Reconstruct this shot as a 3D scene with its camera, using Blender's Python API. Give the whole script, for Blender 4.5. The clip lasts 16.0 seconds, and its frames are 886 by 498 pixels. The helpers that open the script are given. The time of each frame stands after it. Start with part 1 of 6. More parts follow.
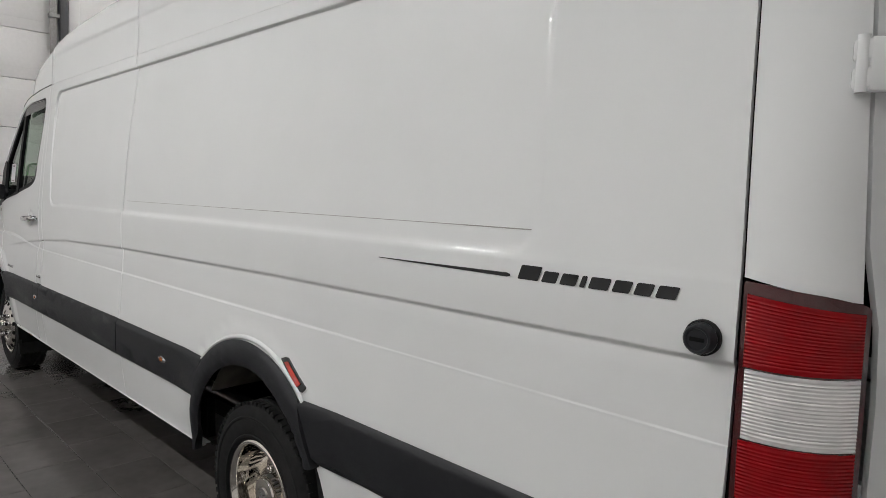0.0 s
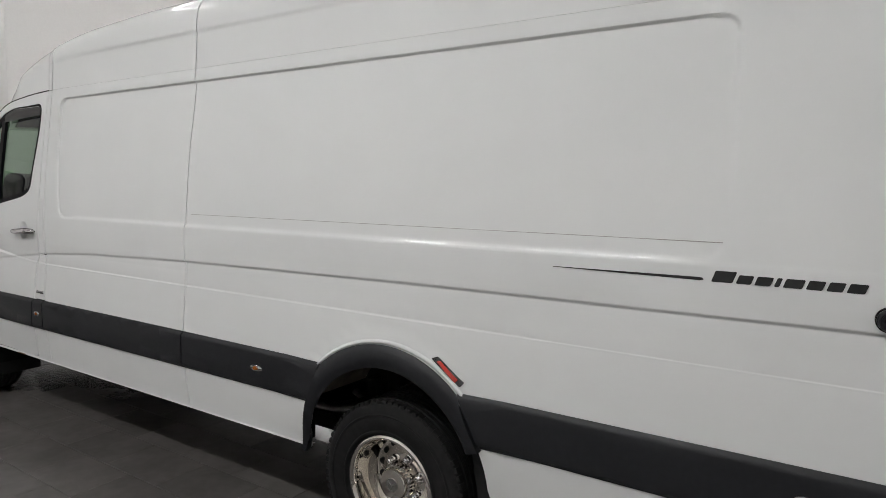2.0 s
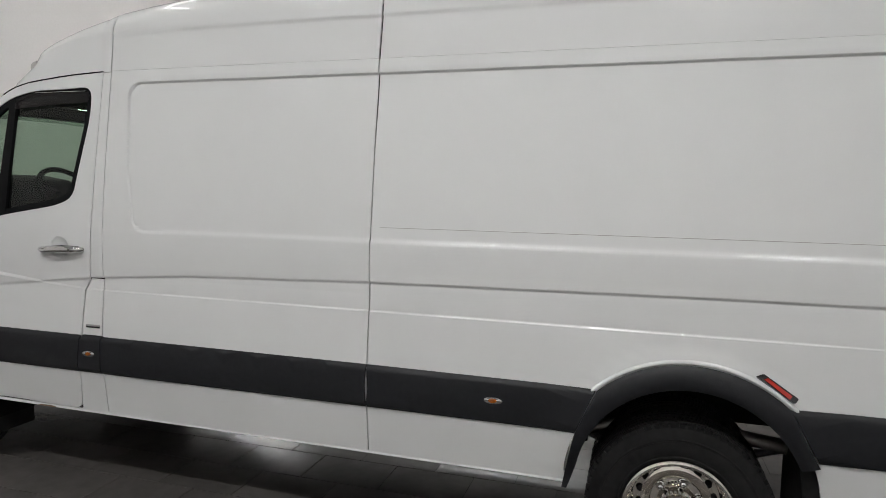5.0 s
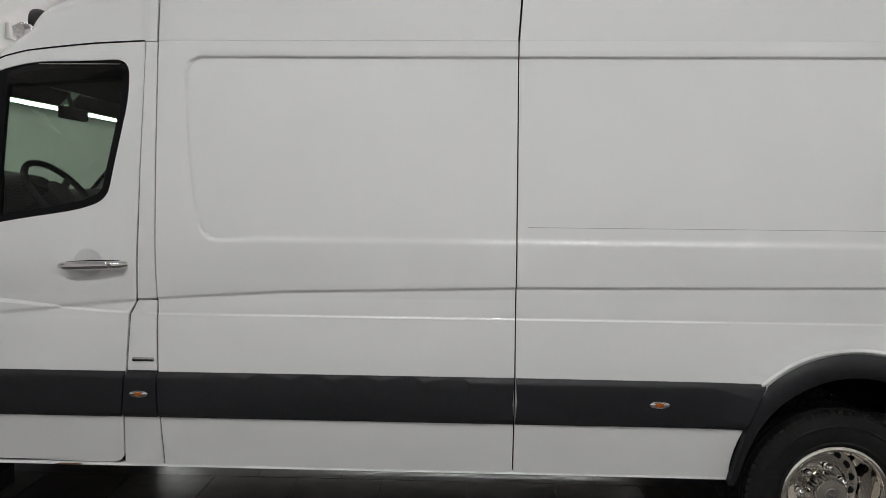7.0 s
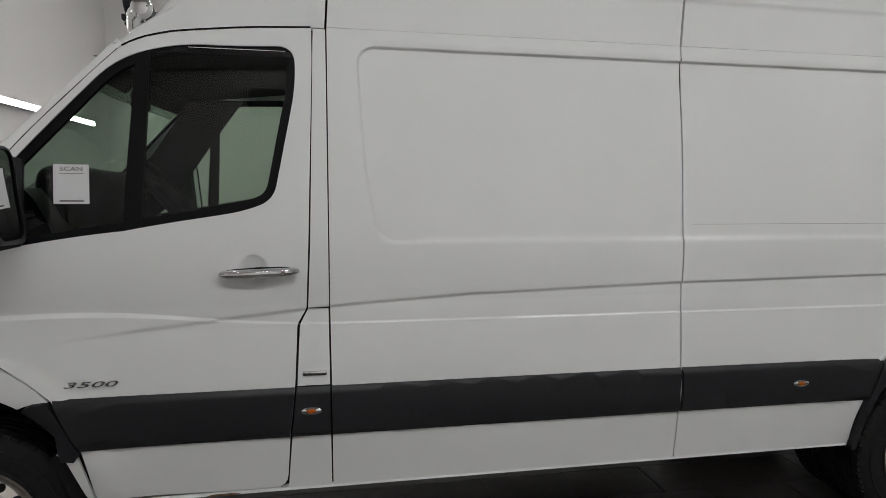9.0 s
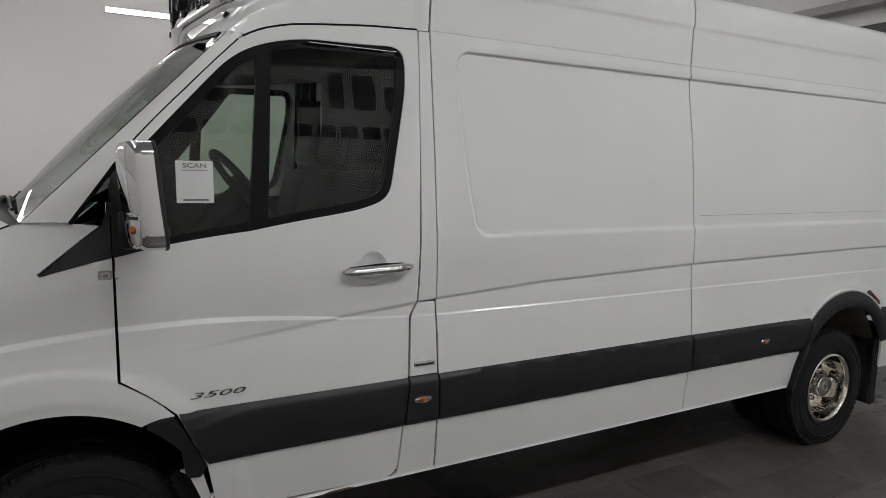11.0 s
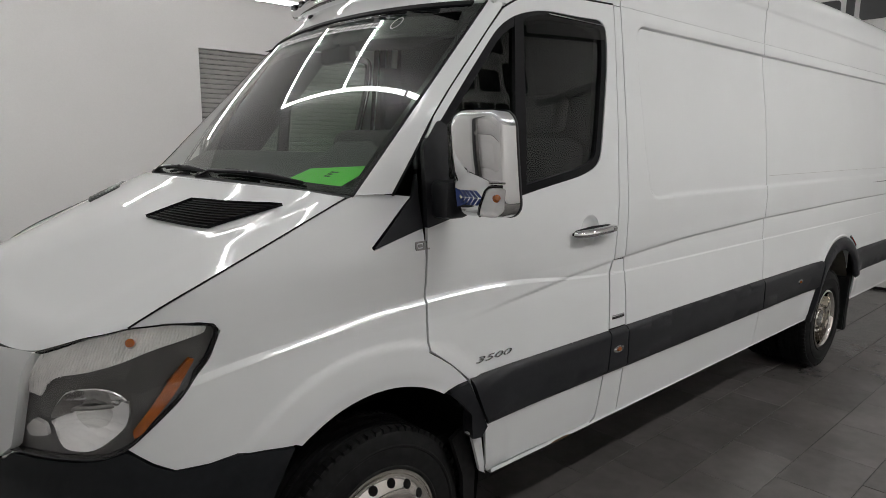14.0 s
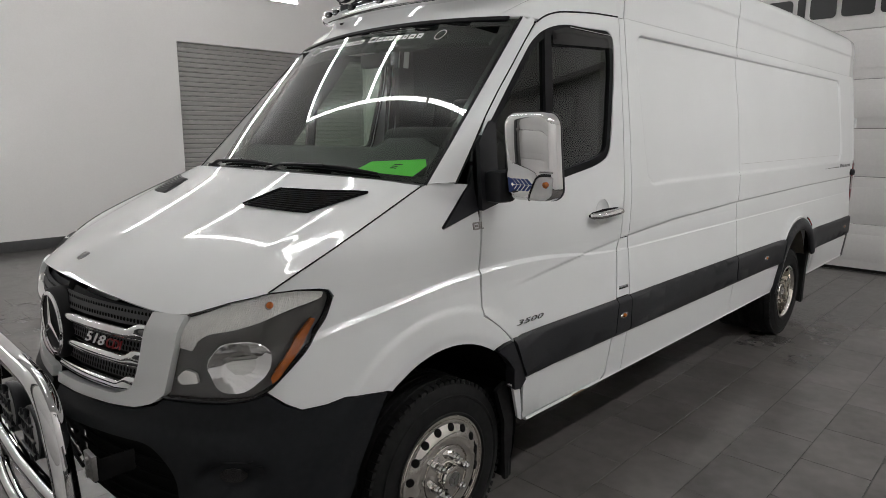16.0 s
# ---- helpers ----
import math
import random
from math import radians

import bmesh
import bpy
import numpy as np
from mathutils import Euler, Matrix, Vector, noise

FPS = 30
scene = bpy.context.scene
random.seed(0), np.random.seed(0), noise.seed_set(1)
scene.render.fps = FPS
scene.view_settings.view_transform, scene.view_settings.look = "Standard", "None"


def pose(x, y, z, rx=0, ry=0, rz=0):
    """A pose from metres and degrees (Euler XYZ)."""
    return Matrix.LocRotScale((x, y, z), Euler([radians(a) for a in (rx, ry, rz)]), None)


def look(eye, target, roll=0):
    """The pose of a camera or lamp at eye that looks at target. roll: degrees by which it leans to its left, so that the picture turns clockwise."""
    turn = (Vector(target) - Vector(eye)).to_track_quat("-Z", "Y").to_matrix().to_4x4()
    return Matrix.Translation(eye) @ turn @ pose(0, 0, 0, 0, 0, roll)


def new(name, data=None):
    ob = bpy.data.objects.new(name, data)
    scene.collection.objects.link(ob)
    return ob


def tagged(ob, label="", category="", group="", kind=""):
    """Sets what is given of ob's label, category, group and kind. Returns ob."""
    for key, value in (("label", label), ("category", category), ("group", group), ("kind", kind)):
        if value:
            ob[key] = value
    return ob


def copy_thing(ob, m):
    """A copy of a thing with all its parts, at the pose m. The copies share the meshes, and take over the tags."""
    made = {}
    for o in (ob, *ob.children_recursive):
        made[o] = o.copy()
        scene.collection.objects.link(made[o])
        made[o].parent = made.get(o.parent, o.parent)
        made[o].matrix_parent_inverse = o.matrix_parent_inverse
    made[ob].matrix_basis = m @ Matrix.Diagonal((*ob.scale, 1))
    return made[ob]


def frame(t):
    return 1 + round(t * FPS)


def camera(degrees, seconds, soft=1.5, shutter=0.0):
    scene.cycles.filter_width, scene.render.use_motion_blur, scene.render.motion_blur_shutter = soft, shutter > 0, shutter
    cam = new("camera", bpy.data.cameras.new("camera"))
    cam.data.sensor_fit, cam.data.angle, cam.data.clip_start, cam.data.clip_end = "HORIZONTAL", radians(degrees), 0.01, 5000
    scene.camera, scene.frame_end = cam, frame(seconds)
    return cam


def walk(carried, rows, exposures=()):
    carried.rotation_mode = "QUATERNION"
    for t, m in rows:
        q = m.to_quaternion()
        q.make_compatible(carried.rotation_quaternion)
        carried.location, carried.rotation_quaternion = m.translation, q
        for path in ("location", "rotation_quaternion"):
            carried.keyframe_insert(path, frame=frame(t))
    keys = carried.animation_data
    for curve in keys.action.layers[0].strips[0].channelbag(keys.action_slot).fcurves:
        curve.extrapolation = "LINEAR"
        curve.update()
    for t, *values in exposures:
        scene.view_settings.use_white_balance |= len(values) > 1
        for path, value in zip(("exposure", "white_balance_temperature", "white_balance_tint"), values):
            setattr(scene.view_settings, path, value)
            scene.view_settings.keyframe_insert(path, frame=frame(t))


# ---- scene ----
cam = camera(69.7, 16.0, soft=0.8)
PATH = [
    (0, (6.582, -1.221, 1.631), (5.194, 0.209, 1.462), 1.6),
    (0.5, (6.477, -1.431, 1.656), (5.147, 0.053, 1.48), 1.2),
    (1, (6.413, -1.697, 1.688), (5.183, -0.129, 1.512), 0.9),
    (1.5, (6.251, -1.899, 1.693), (5.102, -0.273, 1.508), 0.8),
    (2, (6.006, -2.087, 1.707), (4.914, -0.422, 1.52), 0.8),
    (2.5, (5.74, -2.296, 1.715), (4.719, -0.587, 1.528), 0.7),
    (3, (5.476, -2.441, 1.712), (4.52, -0.694, 1.524), 0.7),
    (3.5, (5.155, -2.478, 1.72), (4.276, -0.692, 1.526), 0.6),
    (4, (4.842, -2.543, 1.737), (4.026, -0.73, 1.526), 0.4),
    (4.2, (4.707, -2.6, 1.727), (3.92, -0.772, 1.533), 0.7),
    (6.3, (3.16, -2.73, 1.698), (2.971, -0.747, 1.52), 0.7),
    (6.5, (3.04, -2.7, 1.701), (2.884, -0.714, 1.516), 0.7),
    (7, (2.693, -2.655, 1.71), (2.628, -0.665, 1.524), 0.5),
    (7.5, (2.371, -2.649, 1.707), (2.392, -0.657, 1.53), 0.5),
    (8, (2.042, -2.627, 1.69), (2.187, -0.64, 1.518), 0.5),
    (8.5, (1.69, -2.547, 1.692), (1.946, -0.571, 1.515), 0.4),
    (9, (1.33, -2.532, 1.719), (1.707, -0.577, 1.519), 0.4),
    (9.2, (1.225, -2.546, 1.742), (1.634, -0.599, 1.537), 0.3),
    (11.3, (-0.045, -2.222, 1.761), (0.97, -0.515, 1.527), 0.8),
    (11.5, (-0.145, -2.16, 1.736), (0.906, -0.474, 1.507), 0.6),
    (12, (-0.378, -1.995, 1.735), (0.745, -0.356, 1.502), 0.6),
    (12.5, (-0.642, -1.905, 1.735), (0.537, -0.308, 1.49), 0.5),
    (13, (-0.885, -1.818, 1.735), (0.353, -0.271, 1.463), 0.4),
    (13.5, (-1.063, -1.671, 1.728), (0.218, -0.165, 1.425), 0.5),
    (14, (-1.198, -1.542, 1.741), (0.124, -0.077, 1.411), 0.4),
    (14.5, (-1.352, -1.513, 1.744), (-0.006, -0.075, 1.4), 0.3),
    (15, (-1.554, -1.51, 1.768), (-0.176, -0.103, 1.419), 0.3),
    (15.5, (-1.695, -1.543, 1.767), (-0.293, -0.162, 1.412), 0.2),
    (16, (-1.733, -1.586, 1.764), (-0.322, -0.215, 1.405), 0.1),
]
# the exposure falls towards the brighter front
EXPOSURE = [(0.0, 0.19), (2.0, 0.08), (3.5, 0.02), (7.0, -0.06), (8.5, -0.22), (9.0, -0.27), (12.5, -0.22), (14.0, 0.05), (16.0, 0.11)]
walk(cam, [(t, look(eye, target, roll)) for t, eye, target, roll in PATH], EXPOSURE)

# ---- light ----
world = bpy.data.worlds.new("world")
scene.world = world
world.use_nodes = True
world.node_tree.nodes["Background"].inputs["Color"].default_value = (0.75, 0.8, 0.85, 1)
world.node_tree.nodes["Background"].inputs["Strength"].default_value = 0.05
scene.view_settings.exposure = 0.0
LED = 40.0           # glow of the strip lights
LED_SOUTH = 100.0    # the stronger row beside the van
CEILING = 5.0
WEST, EAST, NORTH, SOUTH = -2.25, 7.85, 9.55, -5.5

# ---- materials ----


def material(name, colour, rough=0.5, metal=0.0, coat=0.0, noise_scale=0.0, vary=0.0, bump=0.0, bump_scale=0.0, stain=0.0, stain_scale=1.5,
             random_each=0.0, coat_rough=0.03, spec=0.5, rough_vary=0.0):
    """A surface with grain (noise_scale, vary), broad stains (stain) and fine relief (bump)."""
    m = bpy.data.materials.new(name)
    m.use_nodes = True
    nt = m.node_tree
    b = nt.nodes["Principled BSDF"]
    b.inputs["Base Color"].default_value = (*colour, 1)
    b.inputs["Roughness"].default_value = rough
    b.inputs["Metallic"].default_value = metal
    b.inputs["Coat Weight"].default_value = coat
    b.inputs["Coat Roughness"].default_value = coat_rough
    b.inputs["Specular IOR Level"].default_value = spec
    geo = nt.nodes.new("ShaderNodeNewGeometry")
    place = geo.outputs["Position"]
    value = None

    def add(a, c):
        if a is None:
            return c
        n = nt.nodes.new("ShaderNodeMath")
        n.operation = "ADD"
        nt.links.new(a, n.inputs[0])
        nt.links.new(c, n.inputs[1])
        return n.outputs[0]

    def wave(scale, amount, detail=4.0):
        n = nt.nodes.new("ShaderNodeTexNoise")
        n.inputs["Scale"].default_value = scale
        n.inputs["Detail"].default_value = detail
        nt.links.new(place, n.inputs["Vector"])
        r = nt.nodes.new("ShaderNodeMapRange")
        r.clamp = False
        r.inputs["To Min"].default_value, r.inputs["To Max"].default_value = -2.5 * amount, 2.5 * amount
        nt.links.new(n.outputs["Fac"], r.inputs["Value"])
        return r.outputs["Result"]

    if vary:
        value = add(value, wave(noise_scale, vary))
    if stain:
        value = add(value, wave(stain_scale, stain, 6.0))
    if random_each:
        info = nt.nodes.new("ShaderNodeObjectInfo")
        r = nt.nodes.new("ShaderNodeMapRange")
        r.inputs["To Min"].default_value, r.inputs["To Max"].default_value = -random_each, random_each
        nt.links.new(info.outputs["Random"], r.inputs["Value"])
        value = add(value, r.outputs["Result"])
    if value is not None:
        one = nt.nodes.new("ShaderNodeMath")
        one.operation = "ADD"
        one.inputs[1].default_value = 1.0
        nt.links.new(value, one.inputs[0])
        mix = nt.nodes.new("ShaderNodeVectorMath")
        mix.operation = "SCALE"
        mix.inputs[0].default_value = colour
        nt.links.new(one.outputs[0], mix.inputs["Scale"])
        nt.links.new(mix.outputs["Vector"], b.inputs["Base Color"])
    if rough_vary:
        r = nt.nodes.new("ShaderNodeMath")
        r.operation = "ADD"
        r.inputs[1].default_value = rough
        nt.links.new(wave(stain_scale * 2.3, rough_vary, 6.0), r.inputs[0])
        nt.links.new(r.outputs[0], b.inputs["Roughness"])
    if bump:
        n = nt.nodes.new("ShaderNodeTexNoise")
        n.inputs["Scale"].default_value = bump_scale
        n.inputs["Detail"].default_value = 3.0
        nt.links.new(place, n.inputs["Vector"])
        bp = nt.nodes.new("ShaderNodeBump")
        bp.inputs["Strength"].default_value = 1.0
        bp.inputs["Distance"].default_value = bump
        nt.links.new(n.outputs["Fac"], bp.inputs["Height"])
        nt.links.new(bp.outputs["Normal"], b.inputs["Normal"])
    return m


def glass_sheet(name, tint, gloss=1.0, curve=4.0):
    """Clear or tinted sheet glass: lets light through and mirrors by its angle."""
    m = bpy.data.materials.new(name)
    m.use_nodes = True
    nt = m.node_tree
    nt.nodes.remove(nt.nodes["Principled BSDF"])
    clear = nt.nodes.new("ShaderNodeBsdfTransparent")
    clear.inputs["Color"].default_value = (*tint, 1)
    mirror = nt.nodes.new("ShaderNodeBsdfGlossy")
    mirror.inputs["Roughness"].default_value = 0.0
    # Schlick's curve, the same from both sides of the sheet
    facing = nt.nodes.new("ShaderNodeLayerWeight")
    facing.inputs["Blend"].default_value = 0.5
    power = nt.nodes.new("ShaderNodeMath")
    power.operation = "POWER"
    power.inputs[1].default_value = curve
    nt.links.new(facing.outputs["Facing"], power.inputs[0])
    fres = nt.nodes.new("ShaderNodeMapRange")
    fres.inputs["To Min"].default_value, fres.inputs["To Max"].default_value = gloss, 1.0
    nt.links.new(power.outputs[0], fres.inputs["Value"])
    mix = nt.nodes.new("ShaderNodeMixShader")
    nt.links.new(fres.outputs[0], mix.inputs[0])
    nt.links.new(clear.outputs[0], mix.inputs[1])
    nt.links.new(mirror.outputs[0], mix.inputs[2])
    nt.links.new(mix.outputs[0], nt.nodes["Material Output"].inputs["Surface"])
    return m


def glowing(name, colour, strength):
    m = bpy.data.materials.new(name)
    m.use_nodes = True
    b = m.node_tree.nodes["Principled BSDF"]
    b.inputs["Base Color"].default_value = (0.8, 0.8, 0.8, 1)
    b.inputs["Emission Color"].default_value = (*colour, 1)
    b.inputs["Emission Strength"].default_value = strength
    return m


PAINT = material("white_paint", (0.79, 0.80, 0.80), 0.5, coat=0.9, coat_rough=0.045, noise_scale=3.0, vary=0.012, stain=0.012, stain_scale=0.8, spec=0.04)
SHELL = material("dark_gap", (0.010, 0.010, 0.010), 0.9, spec=0.05)
PLASTIC = material("charcoal_plastic", (0.0145, 0.0153, 0.0182), 0.47, spec=0.36, noise_scale=40, vary=0.12, stain=0.1, stain_scale=4, bump=0.0003, bump_scale=700)
SMOKE = material("smoked_plastic", (0.010, 0.010, 0.011), 0.10, spec=0.25)
GLOSSBLACK = material("gloss_black", (0.012, 0.012, 0.013), 0.12, coat=0.3)
RUBBER = material("tyre_rubber", (0.012, 0.012, 0.012), 0.8, spec=0.25, noise_scale=30, vary=0.25, stain=0.2, stain_scale=6, bump=0.0006, bump_scale=240)
SEAL = material("window_seal", (0.007, 0.007, 0.008), 0.5, spec=0.10)
CHROME = material("chrome", (0.72, 0.72, 0.72), 0.03, metal=1.0, rough_vary=0.01, stain_scale=5)
STEEL = material("polished_steel", (0.80, 0.77, 0.72), 0.055, metal=1.0, rough_vary=0.015, stain_scale=9)
DULLSTEEL = material("dull_steel", (0.32, 0.31, 0.30), 0.35, metal=1.0, noise_scale=60, vary=0.15)
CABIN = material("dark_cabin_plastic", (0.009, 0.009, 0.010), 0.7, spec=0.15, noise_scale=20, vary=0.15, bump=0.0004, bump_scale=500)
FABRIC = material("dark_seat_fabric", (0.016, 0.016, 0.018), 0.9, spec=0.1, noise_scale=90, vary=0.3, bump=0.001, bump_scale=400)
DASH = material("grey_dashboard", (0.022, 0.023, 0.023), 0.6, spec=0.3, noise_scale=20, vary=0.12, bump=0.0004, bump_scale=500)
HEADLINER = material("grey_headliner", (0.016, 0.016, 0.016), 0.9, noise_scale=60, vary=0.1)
GLASS = glass_sheet("tinted_glass", (0.56, 0.65, 0.57), 0.040)
SCREEN = glass_sheet("windscreen_glass", (0.64, 0.76, 0.67), 0.06, 3.0)
SMOKEGLASS = glass_sheet("smoked_acrylic", (0.16, 0.16, 0.165), 0.05)
LENS = glass_sheet("clear_lens", (0.98, 0.98, 0.97), 0.04)
RED = material("red_lens", (0.27, 0.002, 0.005), 0.15, coat=0.15, noise_scale=30, vary=0.12, spec=0.25)
REFLRED = material("bright_red_reflector", (0.52, 0.030, 0.018), 0.2, coat=0.5, noise_scale=90, vary=0.1)
DARKRED = material("dark_red_rim", (0.06, 0.004, 0.006), 0.15, coat=1.0)
CLEARRIB = material("clear_ribbed_lens", (0.86, 0.85, 0.84), 0.15, metal=0.45, noise_scale=18, vary=0.12, spec=0.8)
CLEARBAND = material("bright_ribbed_lens", (0.92, 0.91, 0.90), 0.22, metal=0.25, noise_scale=18, vary=0.08, spec=0.8)
UNDER = material("dusty_underbody", (0.13, 0.118, 0.098), 0.85, noise_scale=9, vary=0.35, stain=0.3, stain_scale=3)
FOGLENS = material("dark_lamp_glass", (0.020, 0.020, 0.021), 0.06, coat=1.0)
AMBER = material("amber_lens", (0.34, 0.085, 0.010), 0.15, coat=1.0, noise_scale=60, vary=0.25)
LAMPGREY = material("headlamp_grey", (0.075, 0.073, 0.071), 0.35, coat=0.6, noise_scale=8, vary=0.1)
REFLECT = material("lamp_reflector", (0.75, 0.75, 0.75), 0.12, metal=1.0)
MESH = material("grille_black", (0.012, 0.012, 0.013), 0.6, spec=0.15)
BUMPER_BLACK = material("black_bumper_plastic", (0.014, 0.0155, 0.0175), 0.5, spec=0.20, noise_scale=40, vary=0.12, stain=0.1, stain_scale=4, bump=0.0003, bump_scale=700)
BANDGREY = material("grille_band", (0.035, 0.035, 0.037), 0.5, noise_scale=30, vary=0.1)
DECAL = material("black_decal", (0.014, 0.014, 0.015), 0.35)
DECALWHITE = material("white_decal", (0.82, 0.82, 0.82), 0.6)
BLUE = material("blue_decal", (0.03, 0.06, 0.24), 0.35)
GREEN = material("green_card", (0.10, 0.78, 0.02), 0.55, noise_scale=6, vary=0.04)
CARD = material("white_card", (0.72, 0.72, 0.73), 0.5, noise_scale=10, vary=0.02)
SILVER = material("silver_lettering", (0.50, 0.50, 0.51), 0.15, metal=1.0)
RUST = material("rust", (0.13, 0.07, 0.035), 0.9, noise_scale=80, vary=0.5)
WALL = material("white_wall_paint", (0.825, 0.812, 0.800), 0.6, noise_scale=45, vary=0.015, stain=0.02, stain_scale=0.5, bump=0.0006, bump_scale=160)
CEIL = material("grey_ceiling", (0.58, 0.575, 0.57), 0.7, noise_scale=30, vary=0.04, stain=0.05, stain_scale=0.7)
DOORPANEL = material("white_door_panel", (0.76, 0.745, 0.735), 0.45, noise_scale=30, vary=0.02, stain=0.02, bump=0.0004, bump_scale=120)
SHUTTER = material("grey_shutter", (0.36, 0.35, 0.335), 0.45, noise_scale=12, vary=0.05, stain=0.03)
BASE = material("dark_baseboard", (0.06, 0.06, 0.062), 0.5, noise_scale=12, vary=0.1)
TILE = material("grey_floor_tile", (0.108, 0.100, 0.096), 0.22, noise_scale=14, vary=0.07, stain=0.16, stain_scale=2.6, random_each=0.13, rough_vary=0.03, bump=0.0004, bump_scale=22)
GROUT = material("dark_grout", (0.050, 0.047, 0.045), 0.85, noise_scale=50, vary=0.2)
GLOW = glowing("led_diffuser", (1.0, 0.995, 0.985), LED)
GLOW_CROSS = glowing("cross_led_diffuser", (1.0, 0.995, 0.985), LED * 0.6)
GLOW_SOUTH = glowing("bright_led_diffuser", (1.0, 0.995, 0.985), LED_SOUTH)

# ---- mesh helpers ----
import mathutils.geometry


def finish(name, bm, mat, soft=40.0):
    """A bmesh as mesh data, shaded smooth but for edges sharper than soft degrees."""
    bmesh.ops.recalc_face_normals(bm, faces=bm.faces) if soft >= 0 else None
    lim = radians(abs(soft))
    for f in bm.faces:
        f.smooth = True
    for e in bm.edges:
        if len(e.link_faces) == 2 and e.smooth:
            e.smooth = e.calc_face_angle(0.0) < lim
    me = bpy.data.meshes.new(name)
    bm.to_mesh(me)
    bm.free()
    me.materials.append(mat)
    return me


def part(name, bm, mat, parent=None, label="", soft=40.0):
    me = bm if isinstance(bm, bpy.types.Mesh) else finish(name, bm, mat, soft)
    ob = new(name, me)
    if parent is not None:
        ob.parent = parent
    if label:
        ob["label"] = label
    return ob


def thing(name, label, category, at=(0, 0, 0), group="", kind=""):
    ob = new(name)
    ob.location = at
    bpy.context.view_layer.update()
    return tagged(ob, label, category, group, kind)


def box(x0, x1, y0, y1, z0, z1, bevel=0.0, bm=None, segments=2):
    bm = bm or bmesh.new()
    made = bmesh.ops.create_cube(bm, size=1.0, matrix=Matrix.Translation(((x0 + x1) / 2, (y0 + y1) / 2, (z0 + z1) / 2))
                                 @ Matrix.Diagonal((x1 - x0, y1 - y0, z1 - z0, 1)))
    if bevel:
        edges = {e for v in made["verts"] for e in v.link_edges}
        bmesh.ops.bevel(bm, geom=list(edges), offset=bevel, segments=segments, affect="EDGES", profile=0.5)
    return bm


def turned(bm, m):
    bmesh.ops.transform(bm, matrix=m, verts=bm.verts)
    return bm


def lathe(profile, m=None, steps=48, bm=None, close=False):
    """profile of (radius, height) turned about z, then moved by m."""
    bm = bm or bmesh.new()
    m = m or Matrix()
    rings = []
    for r, h in profile:
        if r < 1e-6:
            rings.append([bm.verts.new(m @ Vector((0, 0, h)))])
        else:
            rings.append([bm.verts.new(m @ Vector((r * math.cos(2 * math.pi * i / steps), r * math.sin(2 * math.pi * i / steps), h))) for i in range(steps)])
    pairs = list(zip(rings, rings[1:])) + ([(rings[-1], rings[0])] if close else [])
    for a, b in pairs:
        for i in range(steps):
            j = (i + 1) % steps
            if len(a) == 1 and len(b) == 1:
                continue
            if len(a) == 1:
                bm.faces.new((a[0], b[i], b[j]))
            elif len(b) == 1:
                bm.faces.new((a[i], a[j], b[0]))
            else:
                bm.faces.new((a[i], a[j], b[j], b[i]))
    return bm


def tube(points, radius, sides=12, bm=None, cap=True, flat=1.0):
    """A round bar along points; flat squeezes it."""
    bm = bm or bmesh.new()
    pts = [Vector(p) for p in points]
    rings, up = [], None
    for i, p in enumerate(pts):
        d = (pts[min(i + 1, len(pts) - 1)] - pts[max(i - 1, 0)]).normalized()
        if up is None:
            up = Vector((0, 0, 1)) if abs(d.z) < 0.9 else Vector((0, 1, 0))
        u = (up - d * up.dot(d)).normalized()
        up = u
        w = d.cross(u)
        r = radius[i] if isinstance(radius, (list, tuple)) else radius
        rings.append([bm.verts.new(p + u * (r * flat * math.cos(2 * math.pi * k / sides)) + w * (r * math.sin(2 * math.pi * k / sides))) for k in range(sides)])
    for a, b in zip(rings, rings[1:]):
        for k in range(sides):
            bm.faces.new((a[k], a[(k + 1) % sides], b[(k + 1) % sides], b[k]))
    if cap:
        bm.faces.new(rings[0])
        bm.faces.new(rings[-1][::-1])
    return bm


def loft(f, nu, nv, bm=None, thick=0.0):
    """A sheet f(a, b), a and b from 0 to 1; thick: how far it is folded back at its edges."""
    bm = bm or bmesh.new()
    rows = [[bm.verts.new(f(i / nu, j / nv)) for j in range(nv + 1)] for i in range(nu + 1)]
    faces = [bm.faces.new((rows[i][j], rows[i + 1][j], rows[i + 1][j + 1], rows[i][j + 1])) for i in range(nu) for j in range(nv)]
    if thick:
        lip(bm, faces, thick)
    return bm


def lip(bm, faces, depth):
    bm.normal_update()
    edges = [e for e in bm.edges if len(e.link_faces) == 1]
    low = {}
    for e in edges:
        for v in e.verts:
            if v not in low:
                low[v] = bm.verts.new(v.co - v.normal * depth)
    for e in edges:
        a, b = e.verts
        try:
            bm.faces.new((a, b, low[b], low[a]))
        except ValueError:
            pass
        e.smooth = False


def inset(pts, d):
    """A closed outline drawn in by d (counter-clockwise) or let out (d < 0)."""
    turn = 1 if sum(p[0] * q[1] - q[0] * p[1] for p, q in zip(pts, pts[1:] + pts[:1])) > 0 else -1
    out = []
    pts = list(pts)
    for i, p in enumerate(pts):
        a, b = Vector(pts[i - 1]), Vector(pts[(i + 1) % len(pts)])
        t = b - a
        if t.length < 1e-9:
            out.append(p)
            continue
        n = Vector((-t.y, t.x)).normalized() * (d * turn)
        out.append((p[0] + n.x, p[1] + n.y))
    return out


def ring(outer, *holes):
    """An outline with holes in it."""
    return [list(outer)] + [list(h) for h in holes]


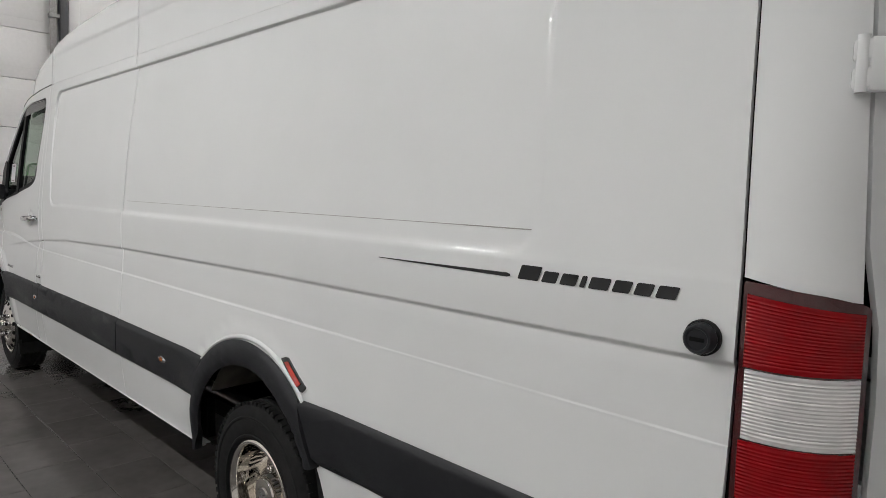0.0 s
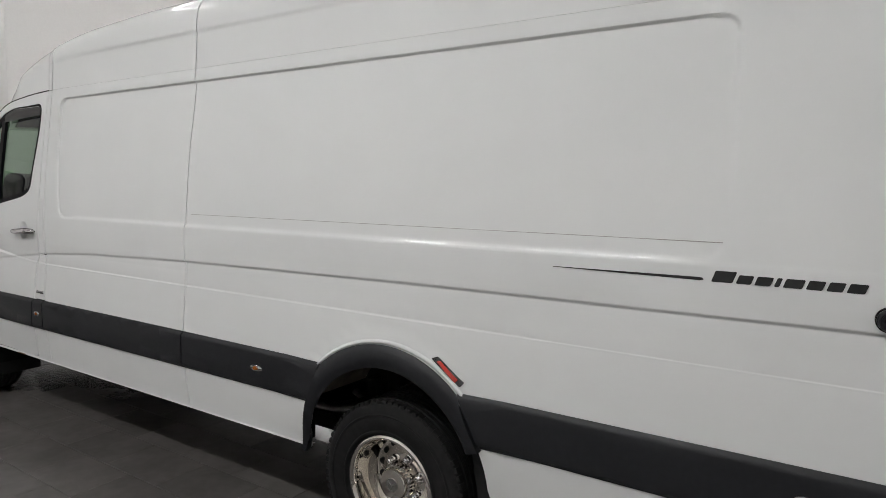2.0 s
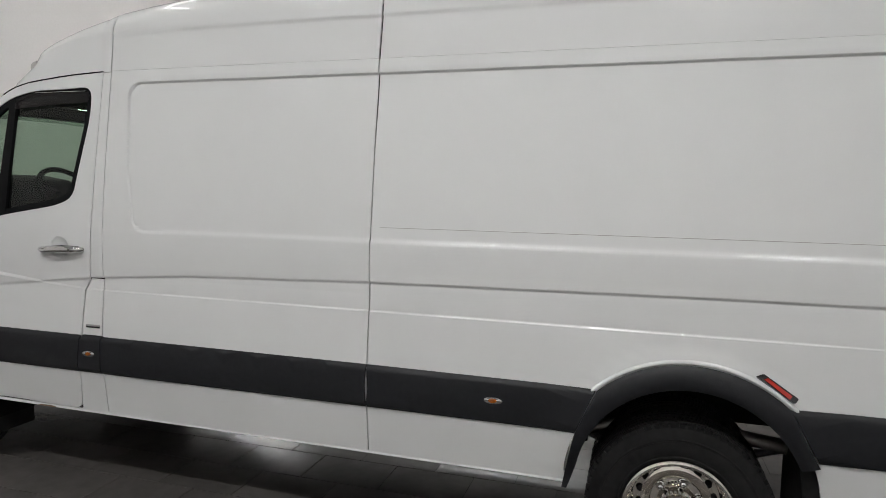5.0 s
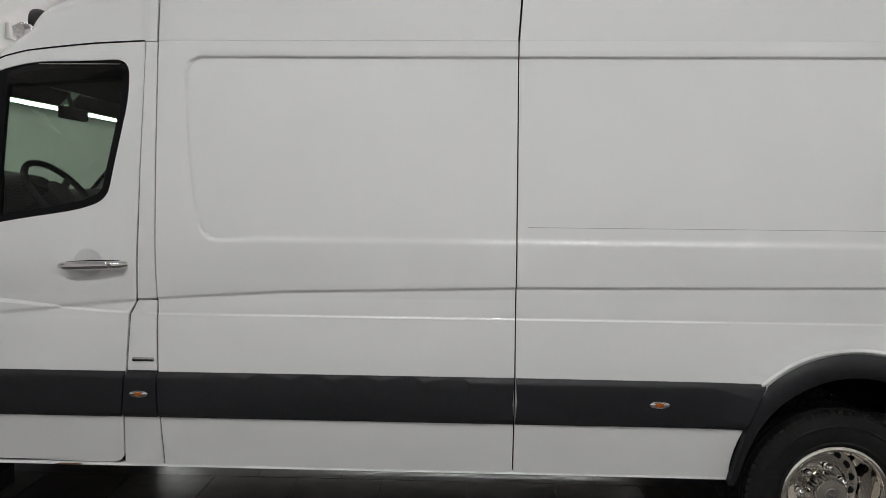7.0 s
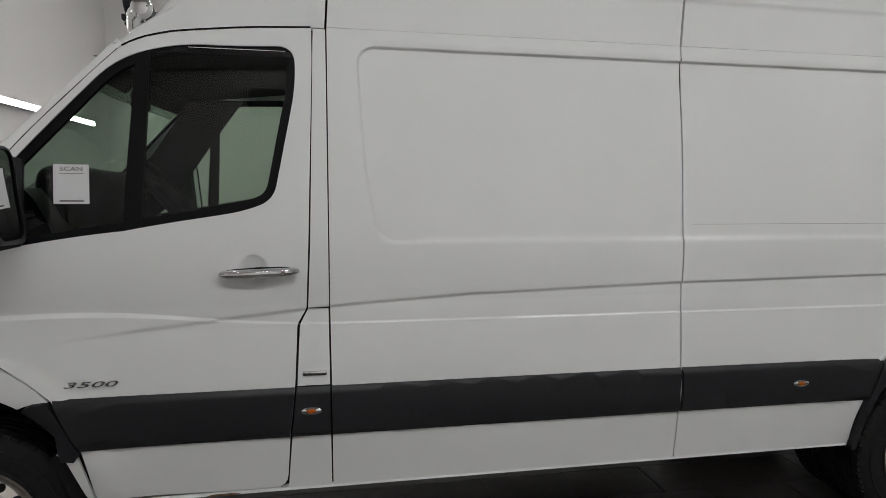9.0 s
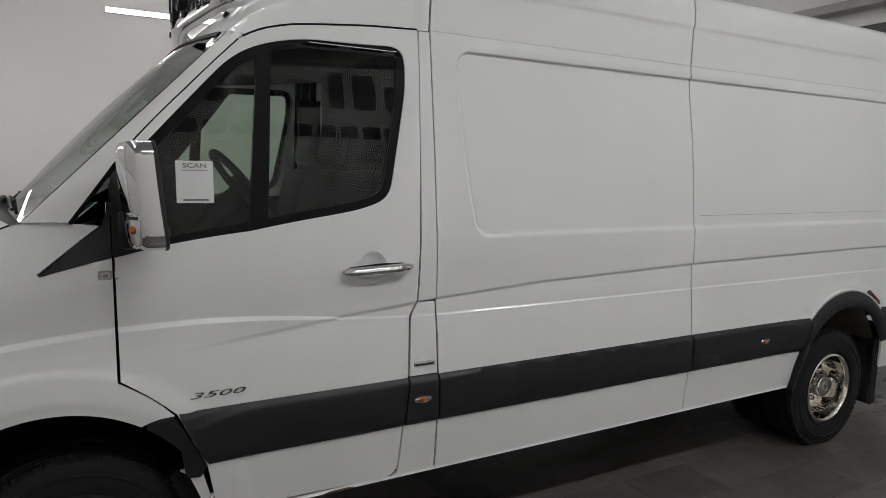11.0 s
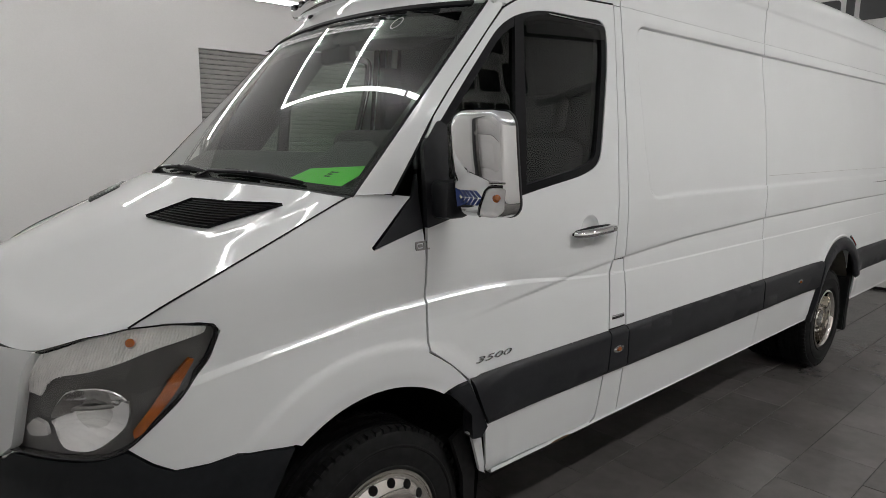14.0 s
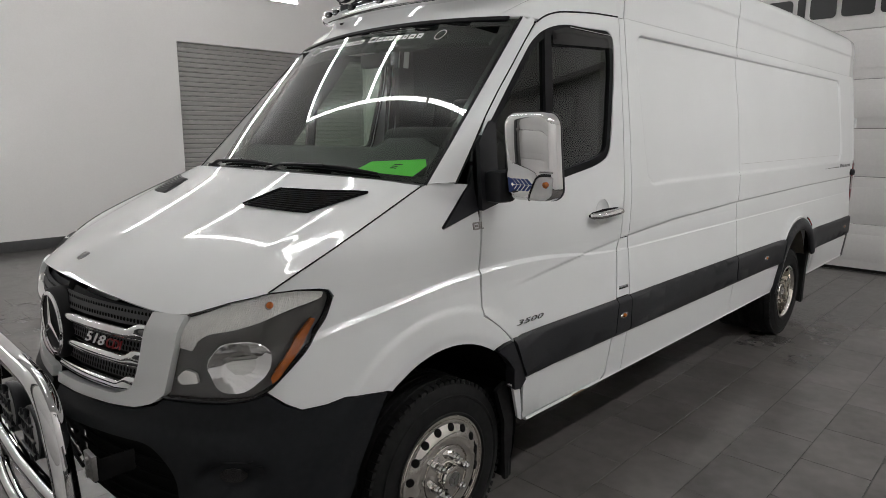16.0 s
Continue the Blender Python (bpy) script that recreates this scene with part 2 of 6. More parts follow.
def inside(loops_, x, y):
    odd = False
    for pts in loops_:
        x0, y0 = pts[-1]
        for x1, y1 in pts:
            if (y1 > y) != (y0 > y) and x < (x0 - x1) * (y - y1) / (y0 - y1) + x1:
                odd = not odd
            x0, y0 = x1, y1
    return odd


def sheet(outline, f, du=0.05, dv=0.03, us=(), vs=(), depth=0.012, inward=1):
    """A panel: the inside of outline (or of a ring) meshed with grid points and laid on the surface f(u, v), its rim folded back.
    inward: 1 where u x v looks out of the van, -1 where it looks in."""
    edge_loops = outline if isinstance(outline[0], list) else [list(outline)]
    allp = [p for q in edge_loops for p in q]
    u0, u1 = min(p[0] for p in allp), max(p[0] for p in allp)
    v0, v1 = min(p[1] for p in allp), max(p[1] for p in allp)

    def lines(a, b, step, more):
        n = max(1, round((b - a) / step))
        fixed = sorted(q for q in more if a < q < b)
        keep = [a]
        for q in sorted([a + (b - a) * i / n for i in range(1, n)] + fixed):
            near = min((abs(q - w) for w in fixed if w != q), default=9)
            if q - keep[-1] > 0.0015 and (q in fixed or near > step * 0.25):
                keep.append(q)
        return keep + [b]

    gu, gv = lines(u0, u1, du, us), lines(v0, v1, dv, vs)
    pts, edges = [], []
    for q in edge_loops:
        first = len(pts)
        for p, r in zip(q, q[1:] + q[:1]):
            n = max(1, min(60, int(max(abs(r[0] - p[0]) / du, abs(r[1] - p[1]) / dv))))
            cuts = {i / n for i in range(n)}
            for w in vs:
                if min(p[1], r[1]) + 0.001 < w < max(p[1], r[1]) - 0.001:
                    cuts.add((w - p[1]) / (r[1] - p[1]))
            for t in sorted(cuts):
                co = (p[0] + (r[0] - p[0]) * t, p[1] + (r[1] - p[1]) * t)
                if len(pts) == first or math.hypot(co[0] - pts[-1][0], co[1] - pts[-1][1]) > 0.0004:
                    pts.append(co)
        if math.hypot(pts[-1][0] - pts[first][0], pts[-1][1] - pts[first][1]) < 0.0004:
            pts.pop()
        edges += [(i, i + 1 if i + 1 < len(pts) else first) for i in range(first, len(pts))]
    rim = np.array(pts)
    for u in gu[1:-1]:
        for v in gv[1:-1]:
            if inside(edge_loops, u, v) and np.min(((rim[:, 0] - u) / du) ** 2 + ((rim[:, 1] - v) / dv) ** 2) > 0.06:
                pts.append((u, v))
    out_v, _, out_f = mathutils.geometry.delaunay_2d_cdt([Vector(p) for p in pts], edges, [], 0, 1e-6)[:3]
    bm = bmesh.new()
    made = [bm.verts.new(f(p[0], p[1])) for p in out_v]
    for tri in out_f:
        a, b, c = (out_v[i] for i in tri)
        if inside(edge_loops, (a[0] + b[0] + c[0]) / 3, (a[1] + b[1] + c[1]) / 3):
            area = (b[0] - a[0]) * (c[1] - a[1]) - (c[0] - a[0]) * (b[1] - a[1])
            longest = max((a - b).length_squared, (b - c).length_squared, (c - a).length_squared)
            if abs(area) > 2e-4 * longest:
                bm.faces.new([made[i] for i in (tri if area * inward > 0 else tri[::-1])])
    bmesh.ops.delete(bm, geom=[v for v in bm.verts if not v.link_faces], context="VERTS")
    if depth:
        lip(bm, None, depth)
    return bm


def rounded(pts, r, n=5):
    """A closed outline with its corners rounded; r one radius or one for each corner."""
    out = []
    for i, b in enumerate(pts):
        a, c = Vector(pts[i - 1]), Vector(pts[(i + 1) % len(pts)])
        b = Vector(b)
        q = r[i] if isinstance(r, (list, tuple)) else r
        if q <= 0:
            out.append(tuple(b))
            continue
        da, dc = a - b, c - b
        k = min(q, da.length * 0.49, dc.length * 0.49)
        p0, p1 = b + da.normalized() * k, b + dc.normalized() * k
        for j in range(n + 1):
            t = j / n
            out.append(tuple(p0 * (1 - t) ** 2 + b * (2 * t * (1 - t)) + p1 * t * t))
    return out


def arc(cx, cz, r, a0, a1, n=24):
    return [(cx + r * math.cos(radians(a0 + (a1 - a0) * i / n)), cz + r * math.sin(radians(a0 + (a1 - a0) * i / n))) for i in range(n + 1)]


def mirrored(ob, parent):
    """The same part on the van's far side."""
    me = ob.data.copy()
    me.transform(Matrix.Translation((0, 2 * MID, 0)) @ Matrix.Diagonal((1, -1, 1, 1)))
    me.flip_normals()
    far = new(ob.name.split(".")[0], me)
    far.parent = parent
    if ob.get("label"):
        far["label"] = ob["label"]
    return far
# ---- the van's skin, as functions (x to the rear from the front axle, y to the far side, z up) ----
MID = 0.99          # centre plane of the van


def smooth(a, b, v):
    t = min(1.0, max(0.0, (v - a) / (b - a)))
    return t * t * (3 - 2 * t)


def table(pairs, v):
    if v <= pairs[0][0]:
        return pairs[0][1]
    for (a, p), (b, q) in zip(pairs, pairs[1:]):
        if v <= b:
            return p + (q - p) * (v - a) / (b - a)
    return pairs[-1][1]


def spline(pts, u):
    """A Catmull-Rom curve through pts, u from 0 to 1."""
    n = len(pts) - 1
    f = min(max(u, 0.0), 1.0) * n
    i = min(int(f), n - 1)
    t = f - i
    a, b = pts[i], pts[i + 1]
    p = pts[i - 1] if i else tuple(2 * q - r for q, r in zip(a, b))
    d = pts[i + 2] if i + 2 <= n else tuple(2 * q - r for q, r in zip(b, a))
    return tuple(0.5 * (2 * q + (r - o) * t + (2 * o - 5 * q + 4 * r - s) * t * t + (3 * q - o - 3 * r + s) * t ** 3)
                 for o, q, r, s in zip(p, a, b, d))


PROFILE = [(0.45, 0.052), (0.50, 0.046), (0.62, 0.031), (0.70, 0.023), (0.90, 0.017), (0.93, 0.0195), (0.97, 0.0215), (1.06, 0.028), (1.15, 0.035),
           (1.24, 0.037), (1.30, 0.035), (1.40, 0.034), (1.48, 0.037), (1.80, 0.066), (2.10, 0.101), (2.28, 0.1225), (2.335, 0.1300), (2.36, 0.1350), (2.56, 0.166)]
# height of the soft ridge along the flank
RIDGE = [(-0.80, 1.085), (-0.53, 1.138), (-0.30, 1.170), (-0.06, 1.202), (0.20, 1.221), (0.50, 1.222), (0.75, 1.205), (1.00, 1.176), (1.30, 1.160), (7.0, 1.157)]
CREASE = [(0.20, 1.105), (0.39, 1.132), (0.69, 1.167), (1.00, 1.201), (1.37, 1.237), (1.92, 1.272), (2.92, 1.300), (4.46, 1.320), (6.4, 1.328)]


def ridge(x):
    return sum(table(RIDGE, x + 0.04 * i) for i in range(-3, 4)) / 7


# front end of the pressed panel, x over z
PANEL_END = [(1.45, 1.558), (1.586, 1.542), (1.669, 1.525), (1.81, 1.505), (1.973, 1.492), (2.20, 1.481), (2.30, 1.479)]


def panel_depth(x, z):
    """How far inside the pressed side panel a place lies, in metres."""
    left = table(PANEL_END, z)
    inside = min(x - left, 5.655 + 0.03 * smooth(2.2, 1.5, z) - x, 2.276 - z, z - 1.484)
    cx, cz = min(x - left, 5.66 - x), min(2.276 - z, z - 1.484)
    r = 0.075
    if cx < r and cz < r:
        inside = r - math.hypot(r - cx, r - cz)
    return inside


def side_y(x, z):
    """The near side of the body: y over x and z."""
    y = table(PROFILE, z)
    zr = ridge(x)
    k = smooth(1.25, 0.4, x)
    w = (0.004 + 0.005 * k) * (1 - 0.65 * smooth(4.6, 5.2, x))
    ramp = min(1.0, max(0.0, (z - zr + w) / (2 * w)))
    s0, s1 = 0.570 + 0.090 * k + 0.045 * smooth(0.15, -0.05, x), 0.540 + 0.045 * k + 0.030 * smooth(0.15, -0.05, x)
    y += 2 * w * (s0 * ramp + 0.5 * (s1 - s0) * ramp * ramp) * math.exp(-max(0.0, z - zr - w) / 0.09)
    zc = table(CREASE, x)
    if z < zc:
        y += (0.010 + 0.003 * smooth(2.4, 3.2, x)) * smooth(0.25, 0.9, x) * math.exp(-(zc - z) / 0.07) * smooth(zc, zc - 0.016, z)
    if x > 1.42:
        d = panel_depth(x, z)
        top = smooth(1.9, 2.2, z)
        end = smooth(0.30, 0.20, x - 1.48)
        y += (0.0062 + 0.0088 * top) * smooth(-0.003, 0.020 - 0.011 * max(top, 0.8 * end), d)
        y += 0.0022 * end * (1 - 0.6 * top) * math.exp(-((d - 0.007) / 0.005) ** 2)
    y += 0.002 * smooth(1.474, 1.498, z) * smooth(2.6, 2.9, x)
    # flare round the front and rear wheel openings
    for cx, cz, r in ((-0.05, 0.47, 0.487), (4.345, 0.49, 0.555)):
        d = math.hypot(x - cx, z - cz) - r
        if z > 0.5 and d < 0.25:
            if cx < 1:
                y -= 0.010 * smooth(0.152, 0.128, d) - 0.006 * smooth(0.046, 0.004, d)
            else:
                y -= 0.012 * smooth(0.05, 0.012, d)
    if x > 6.20:
        k = min(x - 6.20, 0.1592)
        y += 0.16 - math.sqrt(max(0.16 ** 2 - k * k, 0.0))
    return y


NOSE = [(0.30, 0.0), (0.10, 0.0), (-0.10, 0.002), (-0.30, 0.006), (-0.50, 0.018), (-0.66, 0.040), (-0.80, 0.088), (-0.895, 0.190),
        (-0.962, 0.31), (-1.02, 0.45), (-1.068, 0.62), (-1.10, 0.80), (-1.112, 0.99)]
_arc, _len = [], 0.0
for _i in range(241):
    _p = spline(NOSE, _i / 240)
    _len += math.hypot(_p[0] - _q[0], _p[1] - _q[1]) if _i else 0.0
    _arc.append((_len, _i / 240))
    _q = _p


def nose(s, z):
    """The skin from the door round to the middle of the front; s runs in metres from x = 0.3."""
    if s < 0:
        return Vector((0.3 - s, side_y(0.3 - s, z), z))
    x, y = spline(NOSE, table(_arc, s))
    front = smooth(0.9, 1.5, s)
    base = side_y(max(x, -0.75), z)
    y += base * (1 - smooth(0.75, 1.45, s))
    x += front * (0.075 * smooth(1.14, 1.33, z) - 0.035 * smooth(0.98, 0.72, z) + 0.05 * smooth(0.55, 0.3, z))
    y += 0.10 * smooth(1.34, 1.60, z) * (1 - smooth(1.0, 1.6, s)) * smooth(-0.15, 0.1, s) * 0.35
    return Vector((x, y, z))

# ---- the showroom ----
def structure(ob, label, category):
    return tagged(ob, label, category, kind="structure")


def wall_with(name, boxes, label):
    bm = bmesh.new()
    for b in boxes:
        box(*b, bm=bm)
    return structure(part(name, bm, WALL), label, "wall")


T = 0.2
ground = structure(part("floor", box(WEST - T, EAST + T, SOUTH - T, NORTH + T, -0.25, -0.006), GROUT), "grey stone-look tiled showroom floor", "floor")
structure(part("ceiling", box(WEST - T, EAST + T, SOUTH - T, NORTH + T, CEILING, CEILING + 0.2), CEIL), "plain pale grey showroom ceiling", "ceiling")
SHX0, SHX1, SHZ = 3.2, 7.3, 3.30
wall_with("wall_north", [(WEST, SHX0, NORTH, NORTH + T, -0.01, CEILING), (SHX1, EAST, NORTH, NORTH + T, -0.01, CEILING),
                         (SHX0, SHX1, NORTH, NORTH + T, SHZ, CEILING)], "plain white painted showroom wall with a shutter opening")
wall_with("wall_south", [(WEST, EAST, SOUTH - T, SOUTH, -0.01, CEILING)], "white painted wall that carries large black lettering")
wall_with("wall_west", [(WEST - T, WEST, 1.16, NORTH, -0.01, CEILING), (WEST - T, WEST, SOUTH, -4.6, -0.01, CEILING),
                        (WEST - T, WEST, -4.6, 1.16, 4.0, CEILING)], "white painted wall round a sectional overhead door")
wall_with("wall_east", [(EAST, EAST + T, 4.4, NORTH, -0.01, CEILING), (EAST, EAST + T, SOUTH, -5.2, -0.01, CEILING),
                        (EAST, EAST + T, -5.2, 4.4, 3.66, CEILING)], "white painted wall round a wide overhead door")


def baseboard(x0, x1, y0, y1):
    structure(part("baseboard", box(x0, x1, y0, y1, 0.0, 0.16, 0.004), BASE), "dark grey baseboard along the wall", "baseboard")


baseboard(WEST, SHX0, NORTH - 0.015, NORTH)
baseboard(SHX1, EAST, NORTH - 0.015, NORTH)
baseboard(WEST, EAST, SOUTH, SOUTH + 0.015)
baseboard(WEST, WEST + 0.015, 1.4, NORTH - 0.015)

# roller shutter in the north wall
shutter = tagged(thing("roller_shutter", "closed grey slatted roller shutter door set back in the wall", "shutter door", (SHX0, NORTH + 0.1, 0)),
                 kind="structure")


def slat_mesh(width, pitch, mat, depth=0.012):
    bm = bmesh.new()
    prof = [(0, 0.004), (0, pitch * 0.10), (-depth, pitch * 0.22), (-depth * 1.15, pitch * 0.6), (-depth, pitch * 0.86), (0, pitch * 0.98), (0.01, pitch * 0.98), (0.01, 0.004)]
    a = [bm.verts.new((0, y, z)) for y, z in prof]
    b = [bm.verts.new((width, y, z)) for y, z in prof]
    for i in range(len(prof)):
        j = (i + 1) % len(prof)
        bm.faces.new((a[i], a[j], b[j], b[i]))
    return finish("slat", bm, mat, 25)


SLAT = 0.0825
me = slat_mesh(SHX1 - SHX0, SLAT, SHUTTER)
for i in range(40):
    ob = part("slat", me, SHUTTER, shutter)
    ob.location = (0, 0, i * SLAT)
part("bottom_rail", box(0, SHX1 - SHX0, -0.02, 0.02, 0.0, 0.05, 0.004), SHUTTER, shutter)


# sectional overhead doors, each panel with its own raised fields
def overhead_door(name, label, along, height, panels, where, inward):
    """Panels stacked up on a plane of constant x; inward: 1 looks to +x."""
    door = tagged(thing(name, label, "overhead door", (where, along[0], 0)), kind="structure")
    h = height / panels
    w = along[1] - along[0]
    bm = box(-0.025, 0.025, 0, w, 0.003, h - 0.003, 0.006)
    for k in range(4):
        y = w * (k + 0.5) / 4
        box(0.020 * inward - 0.008, 0.020 * inward + 0.008, y - w / 9, y + w / 9, h * 0.22, h * 0.78, 0.006, bm=bm)
    m = finish("panel", bm, DOORPANEL, 30)
    for i in range(panels):
        ob = part("panel", m, DOORPANEL, door)
        ob.location = (0, 0, i * h)
    return door


overhead_door("door_1", "white sectional overhead door with horizontal panel joints, closed", (-4.6, 1.06), 3.99, 7, WEST - 0.05, 1)
wide_door = overhead_door("door_2", "wide white sectional overhead door behind the van, closed", (-5.2, 4.4), 3.66, 6, EAST + 0.05, -1)
part("bottom_seal", box(-0.03, 0.03, 0.0, 9.6, 0.0, 0.035, 0.006), SHELL, wide_door, "black rubber bottom seal")
track = thing("door_track", "galvanised steel guide track of an overhead door", "door track", (WEST, 1.08, 0))
part("rail", box(0.0, 0.05, -0.03, 0.03, 0, 3.9, 0.004), DULLSTEEL, track)
part("rail_flange", box(0.05, 0.056, -0.055, 0.02, 0.2, 3.9), DULLSTEEL, track)
part("post", box(0.0, 0.11, 0.05, 0.13, 0, 4.2, 0.004), BASE, track, "dark painted door post")
for z in (0.6, 1.7, 2.8, 3.6):
    part("bracket", box(0.0, 0.09, -0.06, 0.05, z, z + 0.05, 0.003), DULLSTEEL, track)
structure(part("trim", box(WEST, WEST + 0.03, 1.24, 1.36, 0, 4.2, 0.004), DOORPANEL), "white door frame trim beside the overhead door", "trim")
# lintel beam over the wide door
structure(part("beam", box(EAST - 0.22, EAST, -5.4, 4.6, 3.66, 3.76, 0.01), SHUTTER), "grey steel beam above the wide overhead door", "beam")


# lettering that stands on walls and on the van: plain bars in place of the maker's and dealer's names
def bars(widths, height, gap, slant, depth=0.006, tall=None, arch=0.0):
    """A row of plain blocks in the x, z plane, each as wide as its letter; returns a bmesh and the row's length."""
    bm = bmesh.new()
    x = 0.0
    for i, w in enumerate(widths):
        h = height * (tall[i] if tall else 1.0)
        s = slant * h
        pts = rounded([(x, 0), (x + w, 0), (x + w + s, h), (x + s, h)], min(w, h) * 0.2, 3)
        top = [bm.verts.new((p[0], -depth, p[1])) for p in pts]
        low = [bm.verts.new((p[0], 0, p[1])) for p in pts]
        bm.faces.new(top)
        for k in range(len(pts)):
            j = (k + 1) % len(pts)
            bm.faces.new((top[k], low[k], low[j], top[j]))
        x += w + gap
    return bm, x - gap


def wall_sign(label, widths, height, gap, m, tall=None):
    bm, length = bars(widths, height, gap, 0.0, 0.02, tall)
    turned(bm, m)
    return tagged(part("wall_lettering", bm, DECAL, soft=30), label, "lettering")


TURN_EAST = pose(0, 0, 0, 0, 0, -90)
wall_sign("row of bold black sign letters on the overhead door", [0.30, 0.32, 0.40, 0.40, 0.09, 0.30, 0.36, 0.32, 0.30, 0.36], 0.27, 0.06,
          Matrix.Translation((EAST + 0.012, 2.87, 3.22)) @ TURN_EAST)
TURN_SOUTH = pose(0, 0, 0, 0, 0, 180)
wall_sign("top row of large black wall letters", [0.5, 0.5, 0.7, 0.7, 0.18, 0.5, 0.5], 0.30, 0.16, Matrix.Translation((7.1, SOUTH + 0.01, 4.60)) @ TURN_SOUTH)
wall_sign("middle row of large black wall letters", [0.58, 0.47, 0.32, 0.50, 0.86, 0.50, 0.32, 0.20, 0.46, 0.46, 0.50, 0.44], 0.52, 0.14,
          Matrix.Translation((7.6, SOUTH + 0.01, 3.92)) @ TURN_SOUTH, [1, .71, .97, .71, .71, .71, .97, 1, .71, .71, .71, .71])
wall_sign("bottom row of smaller black wall letters", [0.30, 0.30, 0.30, 0.06, 0.24, 0.24, 0.30, 0.30, 0.08, 0.25, 0.25, 0.25, 0.24, 0.25, 0.24, 0.25, 0.06, 0.23, 0.25, 0.32], 0.20, 0.075,
          Matrix.Translation((7.0, SOUTH + 0.01, 3.48)) @ TURN_SOUTH)


# strip lights
def strip_light(label, a, b, drop=True, glow=GLOW, wide=0.026):
    """A linear LED fitting from a to b."""
    a, b = Vector(a), Vector(b)
    d = b - a
    ob = thing("strip_light", label, "strip light", a, "led strip lights")
    ob.rotation_euler = (0, 0, math.atan2(d.y, d.x))
    n = d.length
    if drop:
        part("housing", box(0, n, -wide - 0.009, wide + 0.009, -0.03, 0.0, 0.004), DOORPANEL, ob)
        part("diffuser", box(0.01, n - 0.01, -wide, wide, -0.052, -0.031, 0.008), glow, ob, "glowing white diffuser")
    else:
        part("housing", box(0, n, -0.075, 0.0, -0.042, 0.042, 0.004), DOORPANEL, ob)
        part("diffuser", box(0.01, n - 0.01, -0.079, -0.0755, -0.034, 0.034, 0.0015), GLOW, ob, "glowing white diffuser")
    return ob


C = CEILING
for y, xs in ((-3.3, (0.45, 2.38, 4.31)), (3.42, (-0.38, 1.43, 3.24)), (5.5, (-0.38, 1.43, 3.24))):
    for x in xs:
        strip_light("white linear strip light on the ceiling, switched on", (x, y, C), (x + (1.91 if y < 0 else 1.79), y, C), True, GLOW_SOUTH if y < 0 else GLOW, 0.040 if y < 0 else 0.026)
for y in (-1.51, 0.24, 1.99, 3.74):
    strip_light("white linear strip light across the ceiling, switched on", (-0.34, y, C), (-0.34, y + 1.72, C), True, GLOW_CROSS)
strip_light("long white strip light on the wall above the shutter, switched on", (0.33, NORTH, 4.24), (2.77, NORTH, 4.24), False)
strip_light("long white strip light on the wall above the shutter, switched on", (2.79, NORTH, 4.24), (5.6, NORTH, 4.24), False)
strip_light("white strip light low on the side wall, switched on", (WEST, 3.0, 2.645), (WEST, 8.6, 2.645), False)

# ---- the van ----
van = thing("cargo_van", "white long high-roof cargo van with charcoal side strips and chrome wheels", "van")


def on_side(x, z):
    return Vector((x, side_y(x, z), z))


FINE_Z = [0.90, 0.912, 0.93, 1.474, 1.482, 1.490, 1.498, 1.506, 1.514, 1.522, 1.530, 1.540, 1.552, 2.195, 2.205, 2.214, 2.222, 2.230, 2.237, 2.243, 2.249, 2.255, 2.262, 2.265, 2.268, 2.271, 2.274, 2.277, 2.280, 2.333, 2.338, 2.343]


def crease_rows(x0, x1):
    out = list(FINE_Z)
    for lines, below, above in ((CREASE, 0.032, 0.006), (RIDGE, 0.032, 0.034)):
        zs = [table(lines, x0 + (x1 - x0) * i / 8) for i in range(9)]
        z = min(zs) - below
        while z < max(zs) + above:
            step = 0.0012 if lines is RIDGE and x0 > 1.2 and abs(z - 1.158) < 0.007 else 0.0022 if lines is RIDGE else 0.0032
            out.append(round(z, 4))
            z += step
    return sorted(set(out))


RIDGE_ROWS = [-0.0005 + 0.0018 * i for i in range(-6, 7)] + [0.004 * i for i in range(-38, 28) if abs(i) > 3]


def sheared(outline, line):
    """An outline with its heights counted from the line, and the same for a ring."""
    if isinstance(outline[0], list):
        return [sheared(q, line) for q in outline]
    return [(p[0], p[1] - line(p[0])) for p in outline]


def side_panel(name, outline, label="", mat=PAINT, du=0.06, dv=0.035, us=(), vs=None, f=on_side, far=True, depth=0.014):
    rim = outline[0] if isinstance(outline[0], list) else outline
    x0, x1 = min(p[0] for p in rim), max(p[0] for p in rim)
    ob = part(name, sheet(outline, f, du, dv, us, crease_rows(x0, x1) if vs is None else vs, depth, 1), mat, van, label, -50)
    if far:
        mirrored(ob, van)
    return ob


